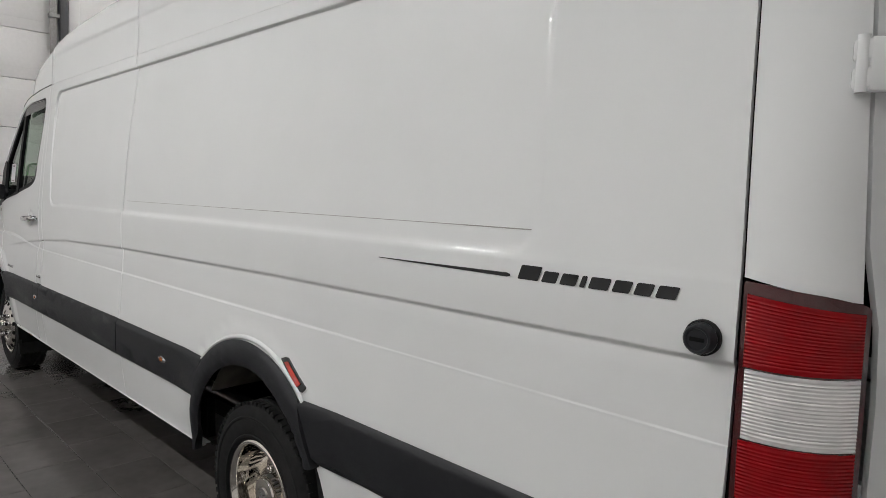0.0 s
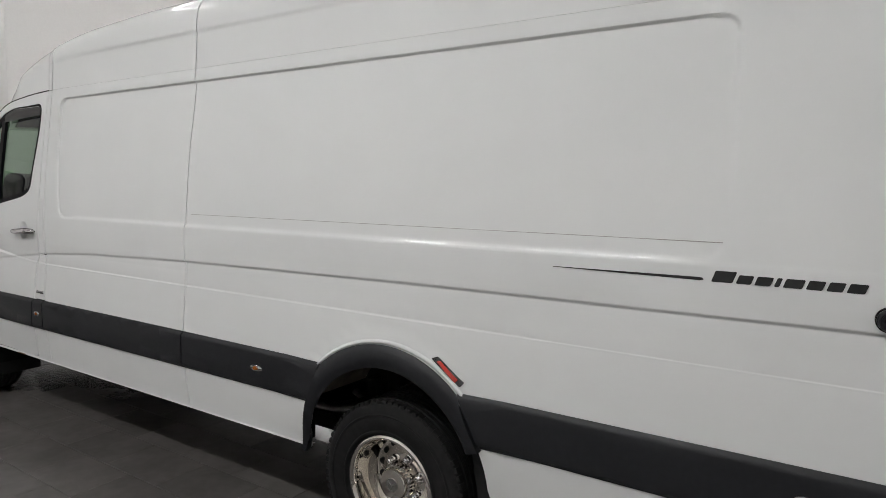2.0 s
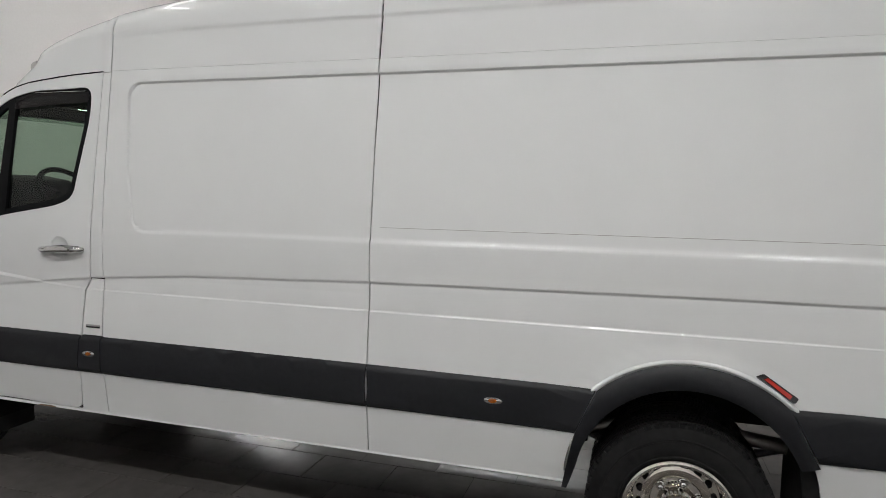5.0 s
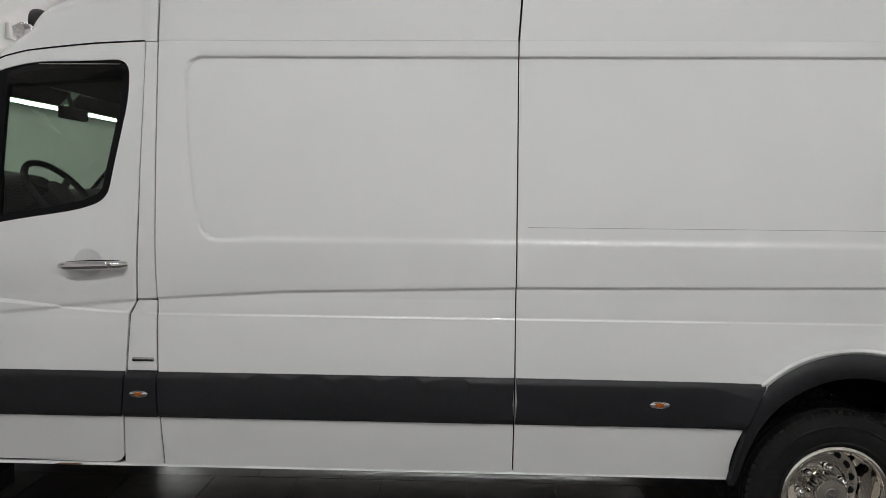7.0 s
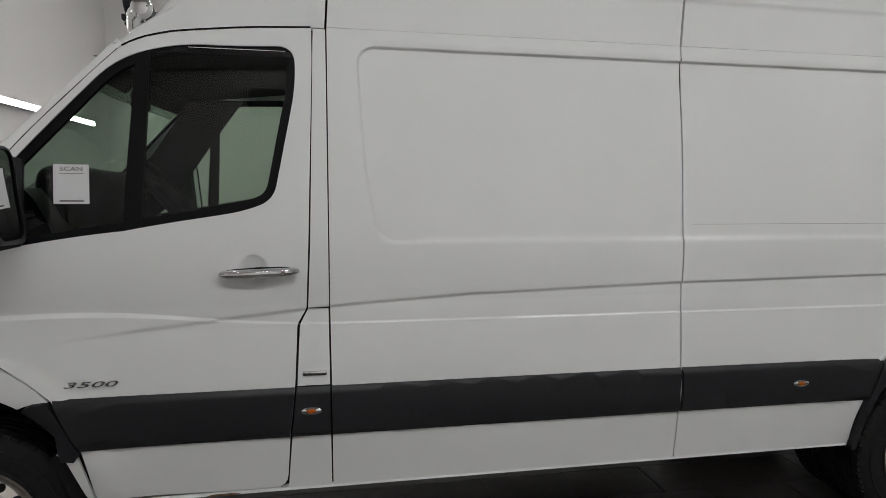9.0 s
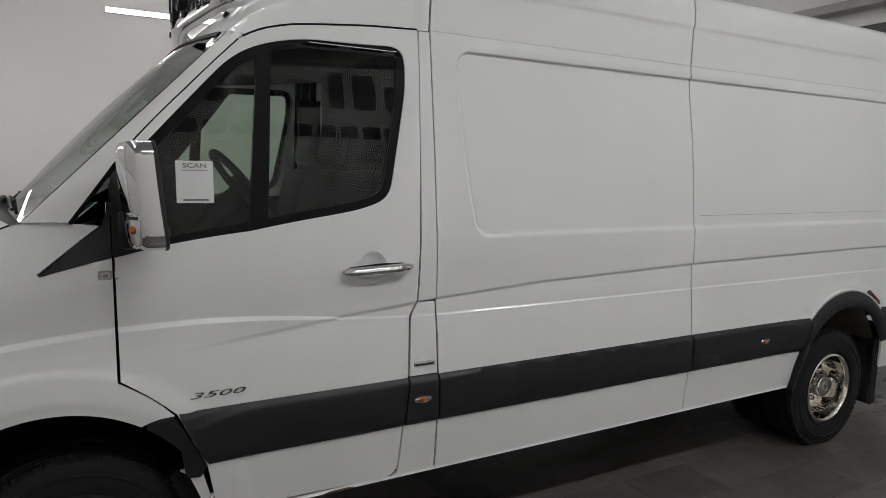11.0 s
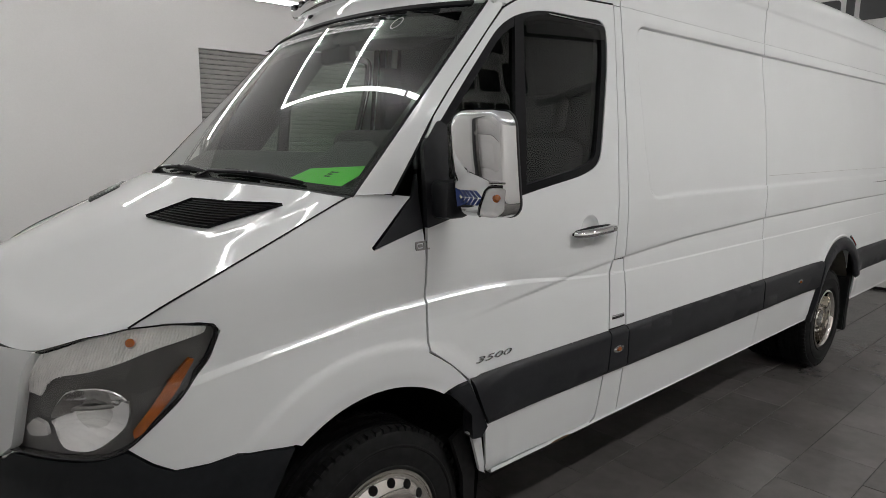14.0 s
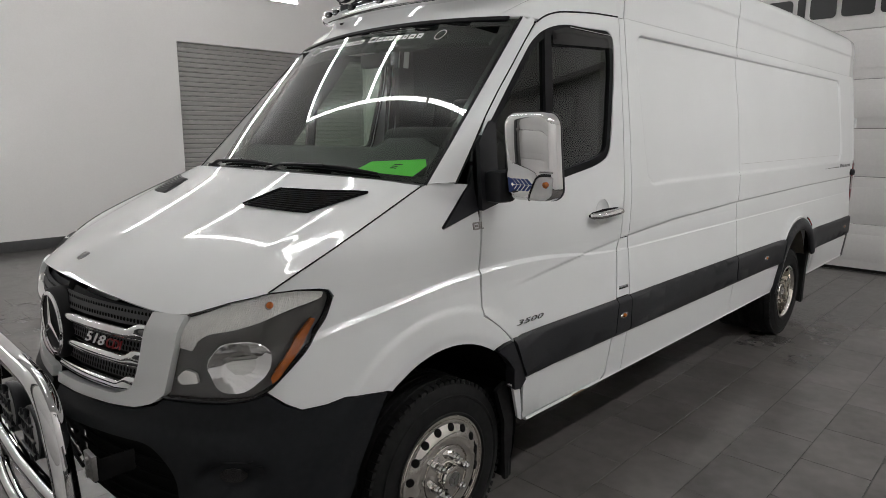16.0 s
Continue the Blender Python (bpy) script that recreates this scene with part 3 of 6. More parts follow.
# cab door, with its window opening
WINDOW = rounded([(0.205, 1.478), (0.60, 1.538), (1.035, 1.612), (1.150, 1.655), (1.238, 2.10), (1.236, 2.262), (0.78, 2.250), (0.575, 2.185), (0.205, 1.775)],
                 [0, 0, 0.08, 0.13, 0.1, 0.07, 0.12, 0.16, 0.03], 6)
DOOR = ([(0.158, 1.455), (0.160, 1.045)] + [(0.205, 1.012), (0.250, 0.978), (0.290, 0.943), (0.331, 0.905), (0.393, 0.765), (0.425, 0.700), (0.462, 0.50)]
        + rounded([(0.475, 0.483), (1.185, 0.483), (1.200, 0.705), (1.222, 0.905), (1.234, 1.160), (1.270, 1.222), (1.281, 1.48), (1.302, 2.20), (1.302, 2.338)],
                  [0, 0.05, 0.05, 0.05, 0.01, 0.01, 0, 0, 0.0], 4)
        + [(1.10, 2.328), (0.915, 2.311), (0.78, 2.295), (0.687, 2.272), (0.630, 2.248), (0.586, 2.222), (0.50, 2.137), (0.406, 2.038), (0.30, 1.927), (0.213, 1.827),
           (0.180, 1.77), (0.165, 1.70)])
DOOR = ring(DOOR, WINDOW, arc(1.068, 1.381, 0.063, 0, 350, 35))
side_panel("cab_door", sheared(DOOR, ridge), "front cab door with a recessed handle", du=0.03, dv=0.03, vs=RIDGE_ROWS, f=lambda x, z: on_side(x, z + ridge(x)))

# pillar between the doors, upper and lower
side_panel("pillar_panel", [(1.308, 2.336), (1.288, 1.48), (1.277, 1.226), (1.359, 1.226), (1.3585, 1.48), (1.3565, 2.336)])
side_panel("filler_panel", rounded([(1.244, 1.158), (1.276, 1.219), (1.357, 1.219), (1.360, 0.913), (1.231, 0.913)], [0.01, 0.005, 0, 0, 0]))
side_panel("sill_panel", [(1.208, 0.702), (1.362, 0.702), (1.364, 0.474), (1.150, 0.474), (1.19, 0.486)])
# sliding section and rear side
side_panel("side_panel", [(1.362, 2.3428), (1.364, 1.226), (1.368, 0.912), (1.370, 0.468), (2.9155, 0.468), (2.9155, 2.3428)], us=[1.472 + 0.0035 * i for i in range(30)] + [1.60, 1.625])
ARCH_R = arc(4.345, 0.49, 0.50, 176, 4, 36)
side_panel("rear_side_panel", [(2.9215, 2.3428), (2.9215, 0.468)] + [(3.86, 0.462)] + ARCH_R + [(4.86, 0.455), (6.13, 0.455), (6.147, 0.90), (6.151, 1.48), (6.118, 2.3428)],
           us=[5.62, 5.63, 5.64, 5.65, 5.66, 5.67, 5.68])
# rear corner
CORNER = [(6.125, 2.3428), (6.158, 1.492), (6.338, 1.457), (6.312, 2.00), (6.302, 2.3428)]
CORNER_X = [6.26, 6.28, 6.29, 6.30, 6.308, 6.315, 6.322, 6.328, 6.338, 6.345, 6.350, 6.354, 6.3565]
side_panel("rear_corner_panel", CORNER, du=0.02, dv=0.05, us=CORNER_X)
side_panel("rear_corner_foot", [(6.154, 0.885), (6.149, 0.455), (6.357, 0.455), (6.357, 0.885)], "dark plastic end of the rear bumper", PLASTIC, du=0.02, dv=0.05, us=CORNER_X)


# ---- nose: fender, bumper, headlamp, grille surround share one skin ----
def nose_panel(name, outline, mat=PAINT, label="", out=0.0, du=0.03, dv=0.02, depth=0.014, parent=None, far=True, vs=(), f=None):
    def lift(s, z):
        p = nose(s, z)
        if out:
            e = 0.004
            n = (nose(s + e, z) - p).cross(nose(s, z + e) - p).normalized()
            p = p + n * (-out)
        return p
    ob = part(name, sheet(outline, f or lift, du, dv, (), vs, depth, -1), mat, parent or van, label, -50)
    if far:
        mirrored(ob, parent or van)
    return ob


def seam_z(s):
    """Height of the joint between fender and bonnet."""
    return 1.283 + (1.574 - 1.283) * ((1.085 - s) / 0.66) ** 0.93 if s < 1.085 else 1.283


top = [(s, seam_z(s) - 0.003) for s in (0.43, 0.5, 0.58, 0.66, 0.74, 0.82, 0.90, 0.97, 1.03, 1.07)]
FENDER = ([(0.150, 1.460), (0.150, 1.040), (0.10, 1.008), (0.05, 0.972), (0.012, 0.938), (-0.022, 0.902), (0.030, 0.898), (0.062, 0.888)]
          + [(0.3 - p[0], p[1]) for p in arc(-0.05, 0.47, 0.487, 57, 126, 18)]
          + [(0.655, 0.874), (0.74, 0.888), (0.826, 0.899), (0.90, 0.893), (0.985, 0.898), (1.035, 0.928), (1.092, 0.976), (1.06, 0.998), (0.965, 1.076), (0.877, 1.172), (0.845, 1.245)]
          + [(0.862, 1.268), (0.90, 1.278), (0.985, 1.287), (1.06, 1.287)] + top[::-1] + [(0.40, 1.578), (0.29, 1.578), (0.182, 1.566), (0.362, 1.418), (0.355, 1.408)])
nose_panel("front_wing", sheared(FENDER, lambda q: ridge(0.3 - q)), PAINT, "white front wing over the wheel", du=0.013, dv=0.010, vs=[v for v in RIDGE_ROWS if abs(v) < 0.11],
           f=lambda q, z: nose(q, z + ridge(0.3 - q)))
# black triangle at the mirror foot
nose_panel("mirror_triangle", rounded([(0.357, 1.411), (0.150, 1.463), (0.150, 1.70), (0.10, 1.80), (0.176, 1.566)], [0.012, 0, 0, 0, 0]), PLASTIC, out=0.004)


def seam(a):
    """The bonnet's side edge: a from 0 at the windscreen to 1 at the headlamp."""
    s = 0.43 + (1.082 - 0.43) * a
    return nose(s, seam_z(s))


REAR_EDGE = [(-0.129, 0.087, 1.577), (-0.19, 0.25, 1.590), (-0.25, 0.45, 1.598), (-0.30, 0.70, 1.604), (-0.315, 0.99, 1.606)]
FRONT_EDGE = [(-0.765, 0.110, 1.286), (-0.832, 0.180, 1.257), (-0.930, 0.30, 1.214), (-0.987, 0.42, 1.217), (-1.035, 0.62, 1.236), (-1.062, 0.80, 1.250), (-1.072, 0.99, 1.254)]


def _rows(x, y):
    v = (y - MID) ** 2
    return [1, x, x * x, x ** 3, v, v * x, v * x * x, v * v, v * v * x]


# the bonnet's dome: a smooth surface through its rear and side edges, and a little over its front edge, where it rolls down
_fit = [(*spline(REAR_EDGE, i / 16), 3.0) for i in range(17)]
_fit += [(*seam(i / 16), 2.0) for i in range(15)]
for _i in range(8):
    _p = spline(FRONT_EDGE, 0.30 + 0.1 * _i)
    _fit.append((_p[0], _p[1], _p[2] + 0.016 + 0.010 * smooth(0.3, 0.7, 0.30 + 0.1 * _i), 2.0))
for _i in range(1, 6):
    for _j in range(2, 7):
        _r, _q = spline(REAR_EDGE, _j / 6), spline(FRONT_EDGE, _j / 6)
        _p = [u + (w - u) * _i / 6 for u, w in zip(_r, _q)]
        _a = _i / 6
        _fit.append((_p[0], _p[1], _p[2] + 0.018 * 4 * _a * (1 - _a) * (0.6 + 0.8 * _a), 0.5))
_m = np.array([[w * k for k in _rows(x, y)] for x, y, z, w in _fit])
DOME = [float(k) for k in np.linalg.lstsq(_m, np.array([p[2] * p[3] for p in _fit]), rcond=None)[0]]


def dome(x, y):
    z = sum(c * k for c, k in zip(DOME, _rows(x, y)))
    # the middle stands a little proud of the shoulders, with a soft crease between
    yc = 0.150 + 0.155 * (-0.16 - x) / 0.74
    return z + 0.0045 * smooth(yc - 0.02, yc + 0.035, y) - 0.003


def bonnet_at(a, b):
    """a from the windscreen to the front, b from the side seam to the middle."""
    r, q = Vector(spline(REAR_EDGE, b)), Vector(spline(FRONT_EDGE, b))
    if b < 0.3:
        k = 1 - smooth(0.0, 0.3, b)
        e = seam(a)
        base = Vector(spline(REAR_EDGE, 0)).lerp(Vector(spline(FRONT_EDGE, 0)), a)
        p = r.lerp(q, a)
        p.x += (e.x - base.x) * k
        p.y += (e.y - base.y) * k
    else:
        e, k = None, 0.0
        p = r.lerp(q, a)
    p.z = dome(p.x, p.y)
    # its rim meets the edges of the opening
    rear = r.z - dome(r.x, r.y)
    front = q.z - dome(q.x, q.y)
    p.z += rear * (1 - smooth(0.0, 0.14, a)) + front * max(0.0, (a - 0.86) / 0.14) ** 2.2
    if e is not None:
        p.z += (e.z - dome(e.x, e.y)) * (1 - smooth(0.0, 0.16, b)) * smooth(0.0, 0.10, a) * (1 - max(0.0, (a - 0.86) / 0.14) ** 2.2)
    return p


part("bonnet", loft(lambda a, b: bonnet_at(a, 0.008 + (2 - 0.016) * b) if b <= 0.5 else
                             (lambda q: Vector((q.x, 2 * MID - q.y, q.z)))(bonnet_at(a, 0.008 + (2 - 0.016) * (1 - b))), 40, 80, thick=-0.012), PAINT, van,
              "white bonnet with two black air vents", 50)

# dark tube added to draw the gap between bonnet and wing
ob = part("bonnet_seal", tube([seam(i / 24) + Vector((0, 0.001, 0.001)) for i in range(25)], 0.0026, 8), SEAL, van, "black gap line beside the bonnet")
mirrored(ob, van)

# windscreen, from base curve to top curve
def screen_edge(b, low):
    """The screen's lower or upper edge; b from the near pillar (0) to the far one (1)."""
    u = 2 * b - 1
    k = 1 - abs(u) ** 2.1
    if low:
        return Vector((-0.098 - 0.105 * k, MID + 0.908 * u, 1.580 + 0.024 * k))
    return Vector((0.552 - 0.115 * k, MID + 0.825 * u, 2.248 + 0.028 * k))


def screen_at(a, b):
    p = screen_edge(b, True).lerp(screen_edge(b, False), a)
    k = 4 * a * (1 - a) * (1 - abs(2 * b - 1) ** 2.1)
    p.x -= 0.014 * k
    p.z += 0.014 * k
    return p


def screen_part(name, a0, a1, b0, b1, mat, out, nu=16, nv=40, label="", thick=0.0):
    def f(a, b):
        p = screen_at(a0 + (a1 - a0) * a, b0 + (b1 - b0) * b)
        return p + Vector((-0.72, 0, 0.69)) * out
    return part(name, loft(f, nu, nv, thick=thick), mat, van, label, 60)


glass = screen_part("windscreen", 0.0, 1.0, 0.0, 1.0, SCREEN, 0.0, 20, 40, "wide sloping windscreen with a dark printed border")
glass.visible_shadow = False
screen_part("screen_border", 0.0, 1.0, 0.0, 0.020, SMOKE, -0.003, 16, 2)
screen_part("screen_border", 0.0, 1.0, 0.980, 1.0, SMOKE, -0.003, 16, 2)
screen_part("screen_border", 0.0, 0.030, 0.020, 0.980, SMOKE, -0.003, 2, 40)
screen_part("screen_border", 0.965, 1.0, 0.020, 0.980, SMOKE, -0.003, 2, 40)
for b0, b1 in ((-0.006, 0.006), (0.994, 1.006)):
    screen_part("screen_seal", -0.01, 1.01, max(b0, 0.0), min(b1, 1.0), SEAL, 0.002, 16, 2, thick=0.01)
screen_part("screen_seal", 0.985, 1.012, 0.035, 0.965, SEAL, 0.005, 2, 40, thick=0.008)
screen_part("sun_band", 0.80, 0.965, 0.030, 0.970, GLASS, -0.006, 4, 40, "darker tinted band along the top").visible_shadow = False

for b0, b1 in ((0.07, 0.47), (0.53, 0.93)):
    screen_part("sun_visor", 0.870, 0.985, b0, b1, CABIN, -0.035, 4, 12, "dark folded sun visor", thick=0.015)

# windscreen pillar
PILLAR_OUT = [(0.030, 0.062, 1.580), (0.12, 0.066, 1.705), (0.210, 0.074, 1.830), (0.298, 0.085, 1.931), (0.402, 0.098, 2.041), (0.498, 0.112, 2.141), (0.582, 0.124, 2.226)]


def pillar_at(a, b):
    """Across the pillar by b and up it by a; it runs on a little under the roof's corner."""
    a *= 1.04
    if a > 1.0:
        top, below = pillar_at(1 / 1.04, b), pillar_at(0.96 / 1.04, b)
        return top + (top - below) * ((a - 1.0) / 0.04) * 0.9 + Vector((0, 0.006, 0)) * ((a - 1.0) / 0.04)
    i = Vector(screen_at(a, 0.0)) + Vector((-0.002, -0.004, 0.0))
    o = Vector(spline(PILLAR_OUT, a))
    p = i.lerp(o, b)
    n = Vector((-0.45, -0.80, 0.25)).normalized()
    return p + n * (0.003 * 4 * b * (1 - b))


# dark tube added where the gap between pillar and door shows black
ob = part("pillar_seal", tube([Vector(spline(PILLAR_OUT, i / 20)) + Vector((0.004, 0.004, -0.004)) for i in range(21)], 0.0075, 8), SEAL, van, "black gap line between pillar and door")
mirrored(ob, van)
ob = part("screen_pillar", loft(pillar_at, 24, 8, thick=-0.015), PAINT, van, "", 60)
mirrored(ob, van)

# roof: cross sections from the side line up to the crown
ROOF_TOP = [(0.37, 2.292), (0.50, 2.385), (0.62, 2.465), (0.76, 2.545), (0.92, 2.61), (1.10, 2.660), (1.36, 2.710), (1.75, 2.752), (2.3, 2.78), (4.5, 2.80), (6.1, 2.79), (6.3, 2.76), (6.36, 2.70)]
ROOF_EDGE = [(0.56, 0.165, 2.252), (0.585, 0.132, 2.230), (0.69, 0.128, 2.278), (0.92, 0.134, 2.318), (1.30, 0.139, 2.344), (1.36, 0.139, 2.344)]


def roof_section(x, k):
    """k from 0 at the side line to 1 at the crown."""
    if x >= 1.30:
        ye, ze = side_y(max(x, 1.3), 2.343), 2.344
    else:
        pts = [(p[0], p[1:]) for p in ROOF_EDGE]
        ye = table([(q, r[0]) for q, r in pts], x)
        ze = table([(q, r[1]) for q, r in pts], x)
    zr = table(ROOF_TOP, x) if x > 1.9 else spline([(p[0], p[1]) for p in ROOF_TOP[:9]], _roof_u(x))[1]
    n = 7.0 - 4.0 * smooth(1.7, 0.5, x)
    ang = k * math.pi / 2
    c, s = max(math.cos(ang), 0.0), max(math.sin(ang), 0.0)
    y = MID - (MID - ye) * c ** (2 / n)
    z = ze + max(zr - ze, 0.004) * s ** (2 / n)
    line = table([(0.6, 2.36), (0.85, 2.47), (1.1, 2.53), (1.5, 2.548), (7, 2.548)], x)
    y -= 0.007 * smooth(line - 0.016, line + 0.002, z) * smooth(0.55, 1.0, x) * (1 - smooth(0.3, 0.6, k))
    y += 0.03 * max(0.0, min(z, 2.56) - 2.344) * smooth(0.9, 1.35, x) * smooth(1.0, 0.45, k)
    return Vector((x + lean(x, z), y, z))


def lean(x, z):
    """The roof joints lean back as they rise."""
    return 0.06 * max(0.0, min(z, 2.72) - 2.344) * smooth(0.8, 1.3, x) * smooth(6.2, 5.0, x)


def _roof_u(x):
    pts = ROOF_TOP[:9]
    for i in range(8):
        if x <= pts[i + 1][0]:
            return (i + max(0.0, x - pts[i][0]) / (pts[i + 1][0] - pts[i][0])) / 8
    return 1.0


def roof_piece(x0, x1, nx):
    ks = [0, .005, .01, .015, .02, .025, .03, .035, .04, .045, .05, .06, .07, .08, .09, .10, .11, .12, .13, .14, .15, .16, .17, .18, .19, .20, .21, .22, .23, .24, .25, .26, .28, .31, .35, .40, .46, .53, .6, .7, .8, .9, 1.0]
    ks = [k * 1.0 for k in ks]
    full = ks + [2 - k for k in ks[-2::-1]]

    def f(a, b):
        i = round(b * (len(full) - 1))
        k = full[i]
        p = roof_section(x0 + (x1 - x0) * a, k if k <= 1 else 2 - k)
        return p if k <= 1 else Vector((p.x, 2 * MID - p.y, p.z))
    return part("roof_panel", loft(f, nx, len(full) - 1, thick=0.012), PAINT, van, "", 60)


def roof_front(a, b):
    """The dome over the cab, from the screen's top edge back to the first roof joint."""
    back = roof_section(0.60 + (1.353 - 0.60) * a, 0)
    m = b if b <= 0.5 else 1 - b
    lo = screen_edge(m, False) + Vector((0.012, 0, 0.008))
    x = lo.x + (1.353 - lo.x) * a
    k = 2 * m
    # widths and heights blend from the screen's top curve to the full section
    sec = roof_section(max(x, 0.60), k)
    t = smooth(0.0, 0.42, a)
    p = Vector((x, lo.y * (1 - t) + sec.y * t, 0))
    zr = roof_section(max(x, 0.38), 1.0).z
    rise = zr - roof_section(max(lo.x, 0.38), 1.0).z
    p.z = (lo.z + rise * smooth(0.0, 0.35, k)) * (1 - t) + sec.z * t
    p.x += lean(1.353, p.z) * smooth(0.4, 1.0, a)
    # full shoulder over the screen pillar, flush with the pillar below it
    p.z += 0.055 * smooth(0.0, 0.12, a) * smooth(0.40, 0.18, a) * smooth(0.0, 0.06, k) * smooth(0.20, 0.08, k)
    p.y -= 0.022 * smooth(0.14, 0.0, k) * (1 - t)
    p.z -= 0.004 * smooth(0.04, 0.0, k)
    if b > 0.5:
        p.y = 2 * MID - p.y
    return p


KS = [0, .02, .05, .09, .13, .16, .18, .20, .22, .24, .26, .29, .33, .38, .44, .52, .6, .7, .8, .9, 1.0]
KF = [k / 2 for k in KS] + [1 - k / 2 for k in KS[-2::-1]]
part("roof_front", loft(lambda a, b: roof_front(a, KF[round(b * (len(KF) - 1))]), 40, len(KF) - 1, thick=0.012), PAINT, van, "domed roof front over the cab", 60)
roof_piece(1.362, 2.914, 8)
roof_piece(2.923, 6.36, 20)


# dark inner shell behind every joint
def inner(a, b):
    x = 1.0 + 5.2 * a
    zs = [1.0, 1.1, 1.3, 1.9, 2.33, 2.5, 2.62]
    f = b * 6
    z = zs[min(int(f), 5)] + (zs[min(int(f), 5) + 1] - zs[min(int(f), 5)]) * (f - min(int(f), 5))
    return Vector((x, table(PROFILE, z) + 0.020 + 0.07 * smooth(2.34, 2.60, z), z))


ob = part("inner_shell", loft(lambda a, b: inner(0.085 + 0.915 * a, b), 10, 12), SHELL, van, "", 60)
mirrored(ob, van)
# dark strips behind the door joints
ob = part("joint_backing", loft(lambda a, b: on_side(1.265 + 0.14 * a, 0.50 + 1.83 * b) + Vector((0, 0.008, 0)), 8, 90), SHELL, van, "", 60)
mirrored(ob, van)
ob = part("joint_backing", loft(lambda a, b: nose(0.10 + 0.10 * a, 0.95 + 0.49 * b) + Vector((0, 0.020, 0)), 4, 12), SHELL, van, "", 60)
mirrored(ob, van)
# dark tube added to draw the gap over the door
ob = part("door_seal", tube([on_side(x, z) + Vector((0, 0.0015, 0)) for x, z in ((1.300, 2.3415), (1.20, 2.337), (1.10, 2.332), (1.0, 2.324), (0.915, 2.315), (0.84, 2.307), (0.78, 2.299), (0.735, 2.289), (0.687, 2.276), (0.655, 2.264), (0.630, 2.252), (0.60, 2.236))], 0.0038, 8), SEAL, van, "black gap line along the top of the door")
mirrored(ob, van)
part("inner_roof", loft(lambda a, b: Vector((1.36 + 4.9 * a, 0.22 + 1.54 * b, 2.62 + 0.06 * math.sin(math.pi * b))), 4, 8), SHELL, van)
part("underbody", box(-0.7, 3.75, 0.35, 1.63, 0.42, 0.50), SHELL, van, "dark underbody")
part("underbody", box(5.0, 6.2, 0.35, 1.63, 0.44, 0.50), SHELL, van)
for x0, x1 in ((1.15, 1.45), (2.85, 3.0), (5.0, 6.2)):
    part("inner_panel", box(x0, x1, 0.115, 0.125, 0.49, 1.02), SHELL, van)
part("sill_core", box(0.5, 3.8, 0.10, 0.14, 0.47, 0.66), SHELL, van)


# rear doors, their outer edges carried round the corner
def rear_skin(a, b):
    z = 0.50 + 2.12 * b
    zz = min(z, 2.34)
    end = table([(1.40, 6.3575), (1.455, 6.3415), (2.00, 6.3155), (2.34, 6.3055)], z)
    edge = side_y(end, zz) + 0.004 + 0.03 * smooth(2.34, 2.62, z)
    u = [0.0, 0.015, 0.03, 0.05, 0.08, 0.12, 0.16, 0.20, 0.25, 0.30, 0.6, 1.0][round(a * 11)]
    x = end + 0.002 + 0.065 * (1 - (1 - min(u / 0.30, 1.0)) ** 2)
    return Vector((x, edge + (0.985 - edge) * u, z))


ob = part("rear_door", loft(rear_skin, 11, 14, thick=0.012), PAINT, van, "plain white rear door", 60)
mirrored(ob, van)


# ---- wheels ----
FACE = pose(0, 0, 0, 90)            # turns the wheel's axis from z to -y


def tyre_mesh():
    w, r = 0.112, 0.385
    prof = [(0.212, -w * 0.80), (0.225, -w * 0.90), (0.27, -w * 1.0), (0.31, -w * 1.02), (0.345, -w * 0.96), (0.366, -w * 0.88), (0.379, -w * 0.80), (r, -w * 0.66)]
    grooves = []
    for c in (-0.052, -0.018, 0.018, 0.052):
        grooves += [(r, c - 0.006), (r - 0.009, c - 0.004), (r - 0.009, c + 0.004), (r, c + 0.006)]
    prof = prof + grooves + [(a, -b) for a, b in prof[::-1]]
    bm = lathe(prof, FACE, 72)
    # shoulder blocks and raised sidewall rings
    for k in range(72):
        a = 2 * math.pi * k / 72
        for side in (-1, 1):
            m = FACE @ Matrix.Rotation(a, 4, "Z") @ Matrix.Translation((r - 0.006, 0, side * 0.082))
            bmesh.ops.create_cube(bm, size=1.0, matrix=m @ Matrix.Diagonal((0.016, 0.021, 0.030, 1)))
        m = FACE @ Matrix.Rotation(a + 0.03, 4, "Z") @ Matrix.Translation((r - 0.001, 0, 0))
        bmesh.ops.create_cube(bm, size=1.0, matrix=m @ pose(0, 0, 0, 20) @ Matrix.Diagonal((0.005, 0.018, 0.022, 1)))
    for rr in (0.243, 0.318):
        lathe([(rr, 0.1125), (rr + 0.004, 0.1165), (rr + 0.010, 0.1165), (rr + 0.014, 0.1125)], FACE, 72, bm)
    return finish("tyre", bm, RUBBER, 35)


TYRE = tyre_mesh()


